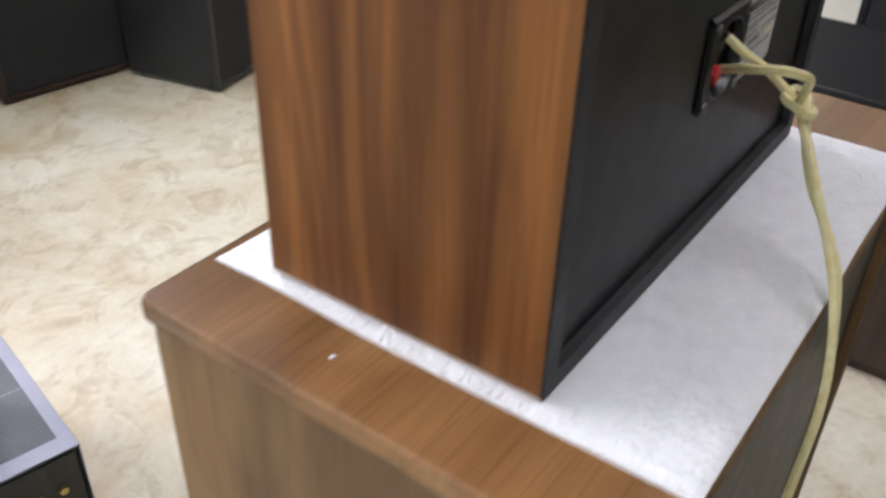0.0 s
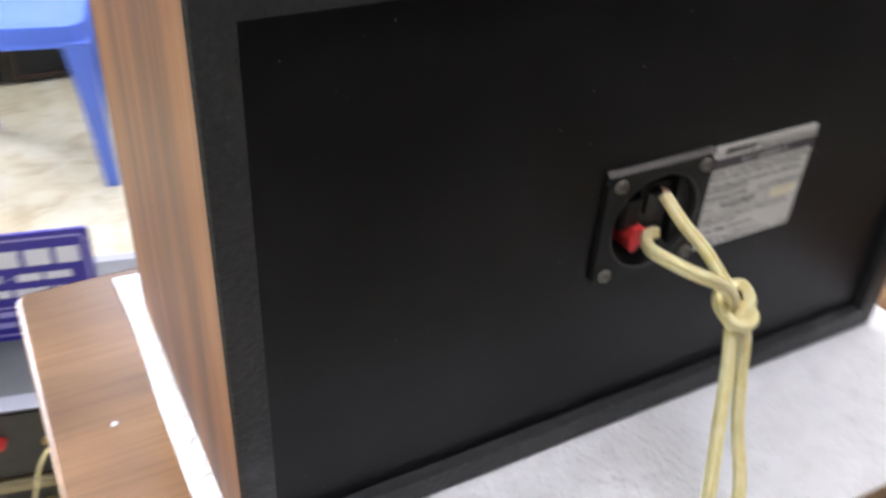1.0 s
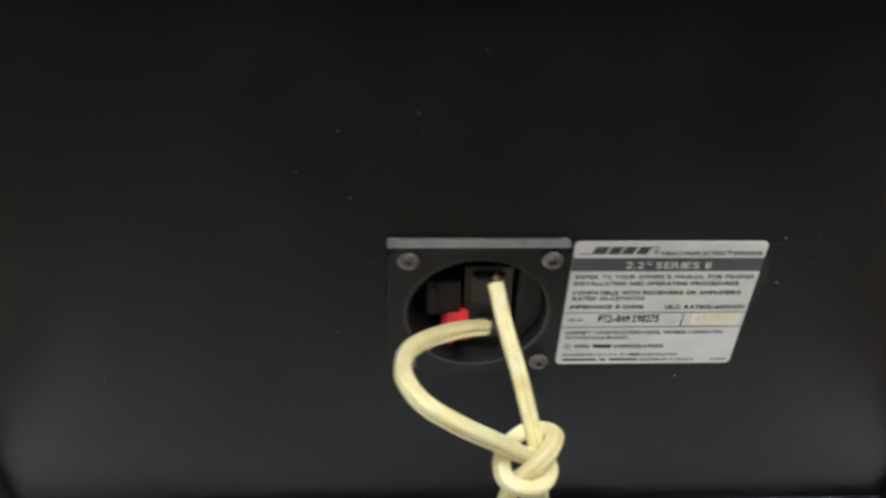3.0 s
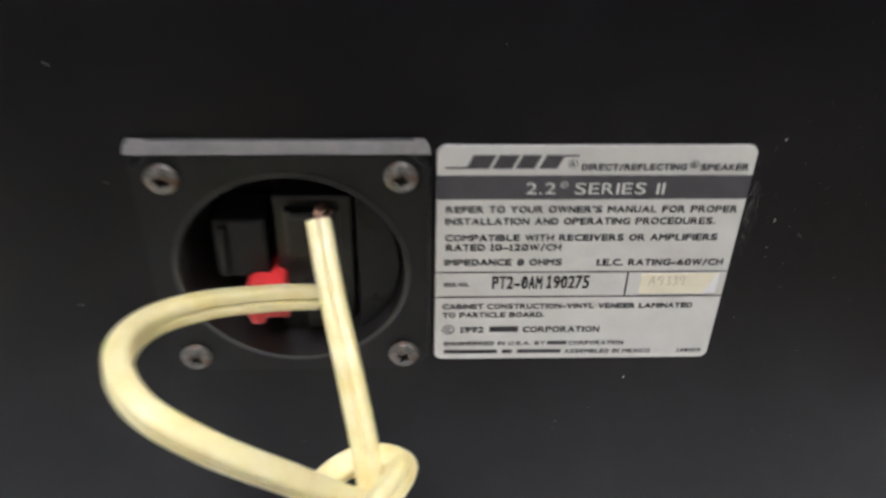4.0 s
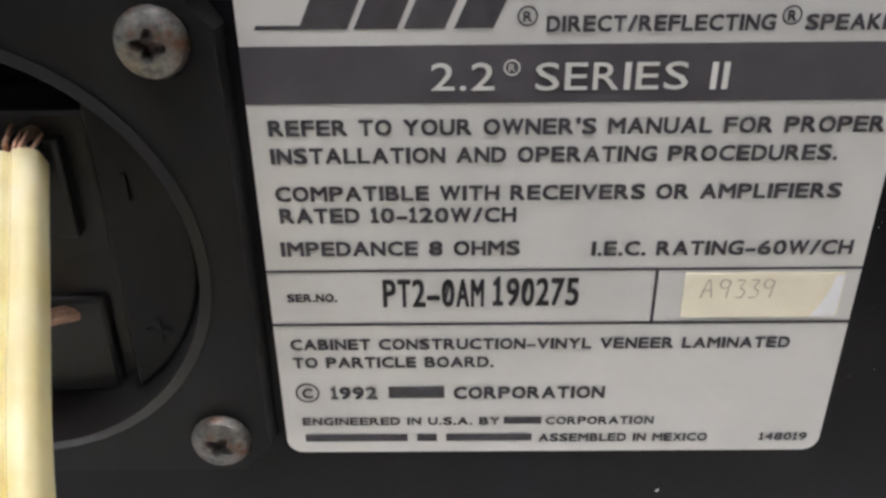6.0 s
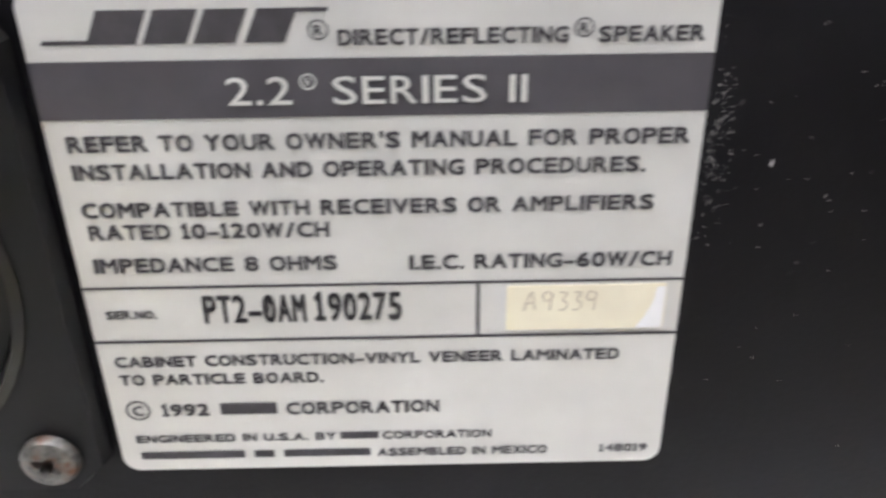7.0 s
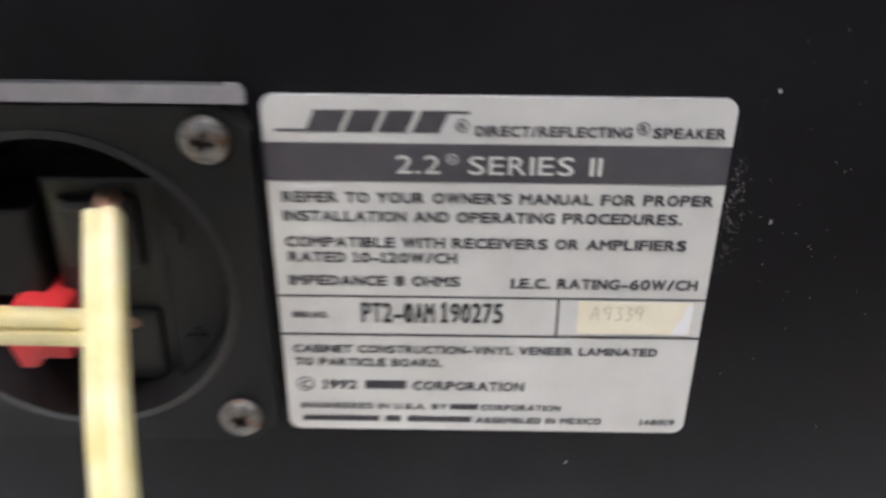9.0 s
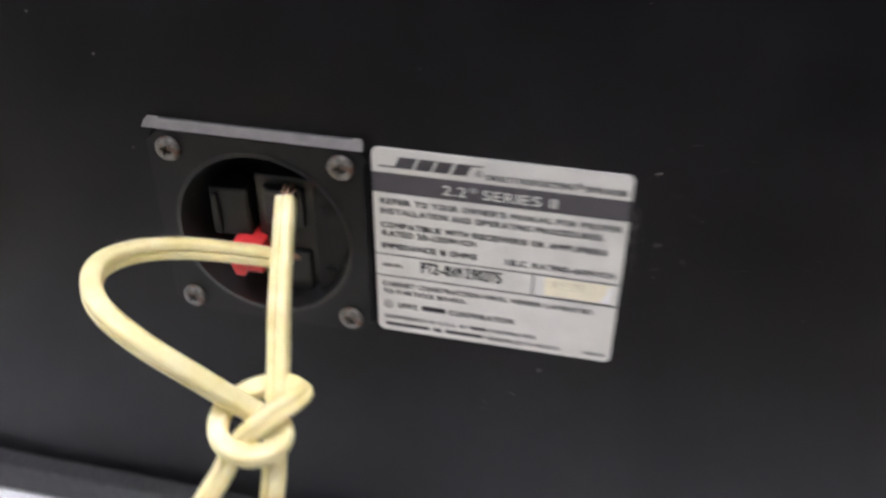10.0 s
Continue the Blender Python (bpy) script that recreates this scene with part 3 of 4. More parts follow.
part("grille", box(*up(X0 + RW, X1 - RW, YF - 0.016, YF - 0.003, ZB + RW, ZT - RW), bevel=0.003), CLOTH, spk)

# terminal plate with its round cup
CX, CZ, CR = -0.0345, -0.0335, 0.0275
PY = -0.0032


def plate_mesh():
    """A square flange with a round hole and a slanted upper lip."""
    bm = bmesh.new()
    n = 48
    x0, x1, z0, z1 = -0.0690, -0.0012, -0.0665, 0.0018
    hole, sq, hole_b = [], [], []
    for k in range(n):
        t = 2 * math.pi * (k + 0.5) / n
        c, s = math.cos(t), math.sin(t)
        hole.append(bm.verts.new((CX + CR * c, PY, CZ + CR * s - ZB)))
        hole_b.append(bm.verts.new((CX + CR * c, 0.010, CZ + CR * s - ZB)))
        m = max(abs(c), abs(s))
        qx, qz = c / m, s / m
        lim = z1 - 0.003 if qz > 0 else z0 + 0.0008
        x = CX + qx * ((x1 - 0.0006 - CX) if qx > 0 else (CX - x0 - 0.0006))
        z = CZ + qz * (abs(lim - CZ))
        sq.append(bm.verts.new((x, PY, z - ZB)))
    outer = []
    for v in sq:
        x, z = v.co.x, v.co.z + ZB
        x += 0.0006 if x > CX else -0.0006
        if z > z1 - 0.0031:
            z = z1
        elif z < z0 + 0.0009:
            z = z0
        outer.append(bm.verts.new((x, -0.0004, z - ZB)))
    for k in range(n):
        j = (k + 1) % n
        bm.faces.new((hole[k], sq[k], sq[j], hole[j]))
        bm.faces.new((sq[k], outer[k], outer[j], sq[j]))
        bm.faces.new((hole[k], hole[j], hole_b[j], hole_b[k]))
    bmesh.ops.recalc_face_normals(bm, faces=bm.faces[:])
    return bm


def holed_board():
    """The back board, with a round hole for the terminal cup."""
    bm = bmesh.new()
    n = 64
    x0, x1, z0, z1 = X0 + RW, X1 - RW, ZB + RW, ZT - RW
    angles = [2 * math.pi * (k + 0.5) / n for k in range(n)] + [math.atan2(z - CZ, x - CX) % (2 * math.pi) for x in (x0, x1) for z in (z0, z1)]
    rows = []
    for t in sorted(angles):
        c, q = math.cos(t), math.sin(t)
        k = min((x1 - CX) / c if c > 1e-9 else 9, (x0 - CX) / c if c < -1e-9 else 9, (z1 - CZ) / q if q > 1e-9 else 9, (z0 - CZ) / q if q < -1e-9 else 9)
        inner, outer = (CX + (CR + 0.002) * c, CZ + (CR + 0.002) * q - ZB), (CX + k * c, CZ + k * q - ZB)
        rows.append([bm.verts.new((inner[0], 0.012, inner[1])), bm.verts.new((inner[0], 0.0, inner[1])), bm.verts.new((outer[0], 0.0, outer[1])), bm.verts.new((outer[0], 0.012, outer[1]))])
    for a, b in zip(rows, rows[1:] + rows[:1]):
        for k in range(4):
            bm.faces.new((a[k], a[(k + 1) % 4], b[(k + 1) % 4], b[k]))
    bmesh.ops.recalc_face_normals(bm, faces=bm.faces[:])
    return bm


part("back_panel", holed_board(), PANEL, spk, "recessed black vinyl back board with dust")
plate = part("terminal_plate", plate_mesh(), PLATE, spk, "square black plastic terminal plate", smooth=30)


def cup_mesh():
    bm = bmesh.new()
    n = 48
    rings = []
    for r, y in ((CR + 0.0010, PY - 0.0003), (CR - 0.0004, PY - 0.0005), (CR - 0.0012, 0.0), (CR - 0.0055, 0.0135), (CR - 0.009, 0.0155), (0.0005, 0.0158)):
        rings.append([bm.verts.new((CX + r * math.cos(2 * math.pi * k / n), y, CZ - ZB + r * math.sin(2 * math.pi * k / n))) for k in range(n)])
    for a, b in zip(rings, rings[1:]):
        for k in range(n):
            bm.faces.new((a[k], b[k], b[(k + 1) % n], a[(k + 1) % n]))
    bm.faces.new(rings[-1])
    bmesh.ops.recalc_face_normals(bm, faces=bm.faces[:])
    bmesh.ops.reverse_faces(bm, faces=bm.faces[:]) if bm.faces[0].normal.y > 0 else None
    return bm


lip = outline([(-0.0684, 0.0016 - ZB), (-0.0690, 0.0008 - ZB), (-0.0690, -0.0006 - ZB), (-0.0016, -0.0006 - ZB), (-0.0018, 0.0006 - ZB), (-0.0028, 0.0016 - ZB)], PY, PY + 0.0006)
for v in lip.verts:
    k = (v.co.z + ZB + 0.0006) / 0.0022
    v.co.y += -0.0003 + 0.0030 * k
part("lip", lip, LIPMAT, plate, "scuffed grey upper edge")
part("cup", cup_mesh(), CUPMAT, plate, "glossy black round terminal recess", smooth=30)
part("terminal_block", boxes([up(-0.0395, -0.0200, 0.0045, 0.0150, -0.0590, -0.0165)], 0.0008), LEVER, plate)
part("wire_clamp", boxes([up(-0.0365, -0.0235, 0.0025, 0.0058, -0.0330, -0.0195), up(-0.0350, -0.0250, 0.0010, 0.0030, -0.0215, -0.0195)], 0.0007), LEVER, plate)


def shelf_mesh():
    """The flat half of the recess beside the wire clamps: a segment of the round, a little below the plate."""
    x0, r = -0.0190, CR - 0.0016
    a = math.acos((x0 - CX) / r)
    pts = [(CX + r * math.cos(-a + 2 * a * k / 24), CZ + r * math.sin(-a + 2 * a * k / 24) - ZB) for k in range(25)]
    bm = outline(pts, 0.0002, 0.0130)
    bmesh.ops.bevel(bm, geom=[e for e in bm.edges if e.verts[0].co.y < 0.001 and e.verts[1].co.y < 0.001], offset=0.0004, segments=2, affect="EDGES", profile=0.5)
    return bm


part("shelf", shelf_mesh(), PLATE, plate, "flat black half of the recess")
part("wire_clamp", boxes([up(-0.0335, -0.0225, 0.0030, 0.0058, -0.0570, -0.0420)], 0.0007), LEVER, plate)


part("moulded_mark", boxes([up(-0.0165, -0.0132, -0.0004, 0.004, -0.0452, -0.0446), up(-0.0151, -0.0145, -0.0004, 0.004, -0.0466, -0.0432)]), PLATE, plate, "raised plus sign")
part("moulded_mark", boxes([up(-0.0158, -0.0152, -0.0004, 0.004, -0.0262, -0.0228)]), PLATE, plate, "raised dash")


def lever(z, lean):
    """A wedge-shaped spring lever that sticks out of the cup."""
    pts = [(-0.0480, z + 0.001), (-0.0455, z + 0.0074), (-0.0425, z + 0.0080), (-0.0370, z + 0.0056), (-0.0365, z - 0.0052), (-0.0420, z - 0.0050), (-0.0432, z - 0.0076), (-0.0462, z - 0.0076), (-0.0475, z - 0.003)]
    bm = outline([(x, q - ZB) for x, q in pts], -0.0030, 0.013)
    for v in bm.verts:
        if v.co.y < 0:
            v.co.z += (v.co.z + ZB - z) * -0.12 + lean
    bmesh.ops.bevel(bm, geom=bm.edges[:], offset=0.0007, segments=2, affect="EDGES", profile=0.5)
    return bm


part("lever", boxes([up(-0.0535, -0.0408, 0.0010, 0.0130, -0.0380, -0.0210), up(-0.0525, -0.0500, -0.0006, 0.0012, -0.0370, -0.0225)], 0.0009), PLATE, plate, "black spring lever")
part("lever", lever(-0.0438, 0.0), RED, plate, "red spring lever")


def screw_mesh():
    """A round-topped head with a cross recess, facing -y."""
    bm = bmesh.new()
    n = 32
    R = 0.0039
    prof = ((R, 0.0), (R, -0.0007), (R * 0.9, -0.0014), (R * 0.66, -0.00185), (R * 0.55, -0.0020))
    rings = [[bm.verts.new((r * math.cos(2 * math.pi * k / n), y, r * math.sin(2 * math.pi * k / n))) for k in range(n)] for r, y in prof]
    # the recess: a cross-shaped pit
    pit, floor_ = [], []
    for k in range(n):
        t = 2 * math.pi * k / n
        arm = max(abs(math.cos(2 * t)), 0.0) ** 1.6
        r = R * (0.25 + 0.25 * arm)
        pit.append(bm.verts.new((r * math.cos(t), -0.0020, r * math.sin(t))))
        floor_.append(bm.verts.new((r * 0.62 * math.cos(t), -0.0003, r * 0.62 * math.sin(t))))
    rings += [pit, floor_]
    for a, b in zip(rings, rings[1:]):
        for k in range(n):
            bm.faces.new((a[k], b[k], b[(k + 1) % n], a[(k + 1) % n]))
    bm.faces.new(floor_)
    bmesh.ops.recalc_face_normals(bm, faces=bm.faces[:])
    if sum(f.normal.y * f.calc_area() for f in bm.faces) > 0:
        bmesh.ops.reverse_faces(bm, faces=bm.faces[:])
    return bm


screw_me = finish("screw", screw_mesh(), SCREW, 35)
for x, z, a in ((-0.0613, -0.0066, 20), (-0.0082, -0.0063, 8), (-0.0614, -0.0604, 35), (-0.0080, -0.0600, 30)):
    so = part("screw", screw_me, None, plate, "oxidised cross-head screw")
    so.matrix_basis = Matrix.Translation((x, PY - 0.0002, z - ZB)) @ Matrix.Rotation(radians(a), 4, "Y")

# rating label
LW, LH = 0.073, 0.065
LBY = -0.0006
lab = part("rating_label", outline([(x, z - ZB) for x, z in rounded(0, LW, -LH, 0, 0.0022)], LBY, -0.0001), LABEL, spk, "silvery white printed rating label")
MM = 0.001
TY = LBY - 0.00012


def lab_part(name, bm, mat, label=""):
    for v in bm.verts:
        v.co.z -= ZB
    return part(name, bm, mat, lab, label)


def line_text(text, x0, x1, z0, z1, mat=None, bold=0.042, mono=False):
    lab_part("text_line", lettering(text, x0 * MM, x1 * MM, z0 * MM, z1 * MM, TY, bold, mono), mat or INK)


def rect(x0, x1, z0, z1):
    return [(x0 * MM, z0 * MM), (x1 * MM, z0 * MM), (x1 * MM, z1 * MM), (x0 * MM, z1 * MM)]


lab_part("dark_band", flat(rect(0.02, 72.98, -14.3, -7.75), TY), BANDINK, "dark grey printed band")
for z0, z1 in ((-36.0, -35.65), (-43.9, -43.5)):
    lab_part("rule", flat(rect(0.02, 72.98, z0, z1), TY), INK)
lab_part("rule", flat(rect(47.8, 48.2, -43.5, -36.0), TY), INK)


def slab(x0, x1, z0, z1):
    """A slanted plain block of the maker's mark."""
    k = 0.46
    pts = [((x + k * (z + 5.95)) * MM, z * MM) for x, z in ((x0, z0), (x1, z0), (x1, z1), (x0, z1))]
    lab_part("mark_block", flat(pts, TY), INK)


for x0, x1 in ((6.6, 11.8), (12.5, 17.1), (17.8, 22.2), (23.2, 27.4)):
    slab(x0, x1, -5.95, -2.35)
slab(1.9, 6.6, -5.95, -5.5)
slab(27.4, 30.6, -2.8, -2.35)
for cx, cz, r in ((31.0, -4.7, 1.1), (58.9, -4.85, 1.05)):
    lab_part("ring_mark", ring_flat(cx * MM, cz * MM, r * MM, r * 0.82 * MM, TY), INK)
    line_text("R", cx - 0.42, cx + 0.42, cz - 0.55, cz + 0.55)
line_text("DIRECT/REFLECTING", 33.1, 57.2, -6.35, -4.65)
line_text("SPEAKER", 60.5, 71.6, -6.4, -4.7)
TY -= 0.00012
line_text("2.2", 20.7, 27.6, -12.75, -9.5, LABEL, 0.008)
lab_part("ring_mark", ring_flat(29.5 * MM, -10.25 * MM, 0.92 * MM, 0.72 * MM, TY), LABEL)
line_text("R", 29.15, 29.85, -10.7, -9.8, LABEL, 0.0)
line_text("SERIES", 32.1, 48.7, -12.8, -9.55, LABEL, 0.008)
line_text("II", 51.2, 53.1, -12.85, -9.6, LABEL, 0.008)
TY += 0.00012
line_text("REFER TO YOUR OWNER'S MANUAL FOR PROPER", 2.3, 71.4, -18.0, -16.1)
line_text("INSTALLATION AND OPERATING PROCEDURES.", 2.2, 66.8, -21.4, -19.5)
line_text("COMPATIBLE WITH RECEIVERS OR AMPLIFIERS", 2.25, 68.2, -26.2, -24.3)
line_text("RATED 10-120W/CH", 2.5, 30.4, -29.1, -27.15)
line_text("IMPEDANCE 8 OHMS", 2.2, 31.0, -33.6, -31.65)
line_text("I.E.C. RATING-60W/CH", 39.8, 71.1, -33.8, -31.85)
line_text("SER.NO.", 2.25, 8.4, -40.2, -39.05)
line_text("PT2-0AM", 14.3, 26.7, -41.0, -36.9, SERIAL, 0.022, True)
line_text("190275", 27.8, 38.5, -40.9, -36.8, SERIAL, 0.022, True)
for x in (22.2, 31.9):
    lab_part("zero_slash", flat([((x - 0.42) * MM, -40.3 * MM), ((x - 0.12) * MM, -40.3 * MM), ((x + 0.42) * MM, -37.5 * MM), ((x + 0.12) * MM, -37.5 * MM)], TY - 0.00012), SERIAL)
line_text("CABINET CONSTRUCTION-VINYL VENEER LAMINATED", 2.0, 66.0, -47.55, -45.9)
line_text("TO PARTICLE BOARD.", 2.1, 28.1, -50.4, -48.75)
lab_part("ring_mark", ring_flat(3.5 * MM, -54.6 * MM, 1.6 * MM, 1.35 * MM, TY), INK)
line_text("C", 2.85, 4.15, -55.4, -53.8)
line_text("1992", 6.7, 12.7, -55.55, -53.6)
lab_part("word_bar", flat(rect(14.3, 21.7, -55.5, -53.65), TY), INK)
line_text("CORPORATION", 23.0, 42.9, -55.6, -53.65)
line_text("ENGINEERED IN U.S.A. BY", 2.5, 29.1, -60.05, -58.8)
lab_part("word_bar", flat(rect(29.7, 34.8, -60.05, -58.85), TY), INK)
line_text("CORPORATION", 35.4, 49.9, -60.1, -58.8)
for x0, x1 in ((2.6, 16.6), (17.9, 20.6), (21.9, 33.6)):
    lab_part("word_bar", flat(rect(x0, x1, -63.0, -61.75), TY), INK)
line_text("ASSEMBLED IN MEXICO", 34.6, 57.5, -63.1, -61.75)
line_text("148019", 64.7, 71.1, -63.05, -61.8)
lab_part("paper_sticker", outline([(x * MM, z * MM) for x, z in rounded(51.5, 71.1, -42.8, -36.4, 0.35)], TY - 0.0002, TY), STICKER, "aged cream paper sticker")
# flat white patch painting the highlight on the sticker's peeling corner
corner_glint = flat([(67.6 * MM, -42.7 * MM), (70.9 * MM, -42.7 * MM), (71.0 * MM, -36.6 * MM), (69.9 * MM, -36.7 * MM), (69.5 * MM, -39.0 * MM), (68.6 * MM, -41.0 * MM)], TY - 0.0003)
lab_part("sticker_glint", corner_glint, STICKLIGHT)


def scribble():
    """A letter and four digits in faint pencil strokes."""
    nine = [(1.3, 2.6), (0.5, 2.9), (0.1, 2.2), (0.5, 1.6), (1.2, 1.9), (1.3, 2.6), (1.0, 0.2)]
    three = [(0.1, 2.8), (1.0, 2.7), (0.5, 1.7), (1.1, 1.2), (0.8, 0.3), (0.0, 0.3)]
    signs = [[(0.0, 0.2), (0.9, 2.9), (1.4, 0.3)], [(0.1, 1.2), (1.3, 1.4)], nine, three, three, nine]
    bm = bmesh.new()
    for ox, strokes in zip((53.6, 53.6, 55.8, 57.9, 59.6, 61.2), signs):
        pts = smooth_line([(ox + x, 0, -40.1 + z) for x, z in strokes], 4)
        for p, q in zip(pts, pts[1:]):
            if (q - p).length > 1e-4:
                d = (q - p).normalized() * 0.085
                merge(bm, flat([((p.x - d.z) * MM, (p.z + d.x) * MM), ((q.x - d.z) * MM, (q.z + d.x) * MM), ((q.x + d.z) * MM, (q.z - d.x) * MM), ((p.x + d.z) * MM, (p.z - d.x) * MM)], TY - 0.0003))
    return bm


lab_part("pencil_mark", scribble(), PENCIL, "faint handwritten pencil marks")

# dust flecks on the back board
random.seed(5)


def fleck(x, z, r, stretch=1.0, turn=0.0):
    bm = bmesh.new()
    bmesh.ops.create_icosphere(bm, subdivisions=1, radius=1)
    m = Matrix.Translation((x, -0.0001, z - ZB)) @ Matrix.Rotation(turn, 4, "Y") @ Matrix.Diagonal((r, r * 0.4, r * stretch, 1))
    bm.transform(m)
    return bm


dust = bmesh.new()
for x, z, r, s, a in ((0.0789, 0.0012, 0.00032, 1.0, 0.5), (0.0815, -0.0210, 0.00017, 3.0, 0.15), (0.0520, -0.0730, 0.00022, 1.6, 0.8)):
    merge(dust, fleck(x, z, r, s, a))
for k in range(90):
    x = 0.075 + abs(random.gauss(0, 0.022))
    z = random.gauss(-0.018, 0.018)
    if x < X1 - RW - 0.004:
        merge(dust, fleck(x, z, random.uniform(0.00003, 0.00008), random.uniform(0.8, 2.2), random.uniform(0, 3)))
for k in range(34):
    x, z = random.uniform(X0 + 0.03, X1 - 0.03), random.uniform(ZB + 0.03, ZT - 0.03)
    if not (-0.072 < x < 0.075 and -0.068 < z < 0.004):
        merge(dust, fleck(x, z, random.uniform(0.00004, 0.00010), random.uniform(0.8, 3), random.uniform(0, 3)))
for k in range(170):
    x, z = 0.0738 + abs(random.gauss(0, 0.0014)), random.gauss(-0.0185, 0.006)
    merge(dust, fleck(x, z, random.uniform(0.00003, 0.00007), random.uniform(0.8, 1.8), random.uniform(0, 3)))
tagged(part("dust_flecks", dust, DUST, spk, "pale dust flecks"), kind="stuff")

# ---------------------------------------------------------------- speaker cable
cab = thing("speaker_cable", "cream twin-core speaker cable tied in a knot", "cable", (0, 0, 0))


def cord(w=0.0061, h=0.0057, r=0.0017, groove=0.0007):
    """The profile of a two-core cord: a rounded rectangle with a groove along both wide faces."""
    p = rounded(-w / 2, w / 2, -h / 2, h / 2, r, 5)
    g = groove * 0.8
    return p[:6] + [(g, h / 2), (0, h / 2 - groove), (-g, h / 2)] + p[6:18] + [(-g, -h / 2), (0, -h / 2 + groove), (g, -h / 2)] + p[18:]


def strand(name, pts, side, label="", per=8, twist=0.0):
    return part(name, sweep(smooth_line(pts, per), cord(), side, twist), CABLE, cab, label, smooth=40)


# the straight core runs down through the knot; the looped one winds round both and becomes the other tail
st = strand("straight_strand", [(-0.0278, 0.0008, -0.0216), (-0.0245, -0.0131, -0.0315), (-0.0204, -0.0280, -0.0400), (-0.0171, -0.0393, -0.0495), (-0.0151, -0.0470, -0.0565), (-0.0143, -0.0522, -0.0625),
                                (-0.0134, -0.0566, -0.0690), (-0.0130, -0.0605, -0.0760), (-0.0150, -0.0660, -0.0930), (-0.0214, -0.0783, -0.1160), (-0.0306, -0.0975, -0.1396), (-0.0472, -0.1131, -0.1595),
                                (-0.0680, -0.1247, -0.1900), (-0.0921, -0.1345, -0.2329), (-0.1163, -0.1360, -0.3010), (-0.1260, -0.1360, -0.4500), (-0.1300, -0.1380, -0.6500), (-0.1500, -0.1600, -0.8700), (-0.1800, -0.2400, -0.9165), (-0.3000, -0.3700, -0.9165)], (1, 0, 0), twist=0.6)
part("copper_tip", sweep(smooth_line([(-0.0270, 0.0060, -0.0196), (-0.0272, 0.0030, -0.0198), (-0.0277, 0.0000, -0.0212)], 4), circle(0.0012, 8), (1, 0, 0)), COPPER, st, "bare copper end")
random.seed(8)
for k in range(7):
    dx, dz = random.uniform(-0.0016, 0.0016), random.uniform(-0.0006, 0.0010)
    part("copper_wire", sweep(smooth_line([(-0.0278 + dx * 0.7, 0.0012, -0.0216), (-0.0274 + dx, 0.0002, -0.0198 + dz), (-0.0268 + dx * 1.3, 0.0020, -0.0184 + dz)], 3), circle(0.00028, 5), (1, 0, 0)), COPPER, st, "frayed copper wire")
lp = strand("looped_strand", [(-0.0300, -0.0008, -0.0432), (-0.0395, -0.0060, -0.0392), (-0.0526, -0.0188, -0.0307), (-0.0616, -0.0314, -0.0252), (-0.0632, -0.0455, -0.0217), (-0.0569, -0.0566, -0.0233), (-0.0445, -0.0610, -0.0298),
                              (-0.0305, -0.0580, -0.0430), (-0.0215, -0.0530, -0.0555), (-0.0162, -0.0520, -0.0592), (-0.0108, -0.0540, -0.0605), (-0.0117, -0.0598, -0.0622), (-0.0184, -0.0632, -0.0626), (-0.0262, -0.0612, -0.0606),
                              (-0.0281, -0.0548, -0.0572), (-0.0242, -0.0470, -0.0562), (-0.0164, -0.0425, -0.0552), (-0.0082, -0.0462, -0.0530), (-0.0126, -0.0558, -0.0536), (-0.0190, -0.0590, -0.0590), (-0.0238, -0.0592, -0.0660),
                              (-0.0266, -0.0630, -0.0722), (-0.0310, -0.0690, -0.0800), (-0.0428, -0.0832, -0.1015), (-0.0606, -0.1035, -0.1295), (-0.0800, -0.1185, -0.1510), (-0.1000, -0.1300, -0.1790), (-0.1220, -0.1375, -0.2200), (-0.1400, -0.1375, -0.2900),
                              (-0.1480, -0.1380, -0.4500), (-0.1520, -0.1420, -0.6500), (-0.1700, -0.1700, -0.8700), (-0.2050, -0.2500, -0.9165), (-0.3300, -0.3700, -0.9165)], (0, 0.3, 1), "loop tied round both cores", per=9)
part("copper_tip", sweep(smooth_line([(-0.0262, 0.0045, -0.0448), (-0.0280, 0.0025, -0.0440), (-0.0300, 0.0000, -0.0432)], 4), circle(0.0012, 8), (1, 0, 0)), COPPER, lp, "bare copper end")

# ---------------------------------------------------------------- silver amplifier, tuner and desk sign
AX, AY, AT, ATURN = -0.405, 0.725, -0.690, -12.5
TUN_H, AMP_H = 0.085, AT - FLOOR - 0.085
tun = thing("tuner", "beige steel hi-fi tuner on the floor", "hi-fi unit", (AX, AY, FLOOR), ATURN)
part("case", box(-0.205, 0.205, 0.004, 0.32, 0.012, TUN_H - 0.001, 0.002), BEIGE, tun)
part("rear_panel", box(-0.198, 0.198, -0.001, 0.0035, 0.018, TUN_H - 0.016, 0.001), DARKSTEEL, tun)
part("rail", box(-0.206, 0.206, -0.004, 0.0035, TUN_H - 0.014, TUN_H - 0.003, 0.001), BEIGE, tun)
for k in range(5):
    part("socket", cyl((-0.15 + 0.06 * k, -0.004, 0.042), (-0.15 + 0.06 * k, -0.0012, 0.042), 0.007, n=12), BRASS, tun)
for x in (-0.17, 0.17):
    for y in (0.04, 0.28):
        part("foot", cyl((x, y, 0), (x, y, 0.013), 0.014, n=14), RUBBER, tun)
amp = thing("amplifier", "silver-grey steel amplifier with perforated top, rear facing out", "amplifier", (AX, AY, FLOOR + TUN_H), ATURN)
part("chassis", box(-0.200, 0.200, 0.005, 0.330, 0.010, AMP_H - 0.004, 0.002), DARKSTEEL, amp)
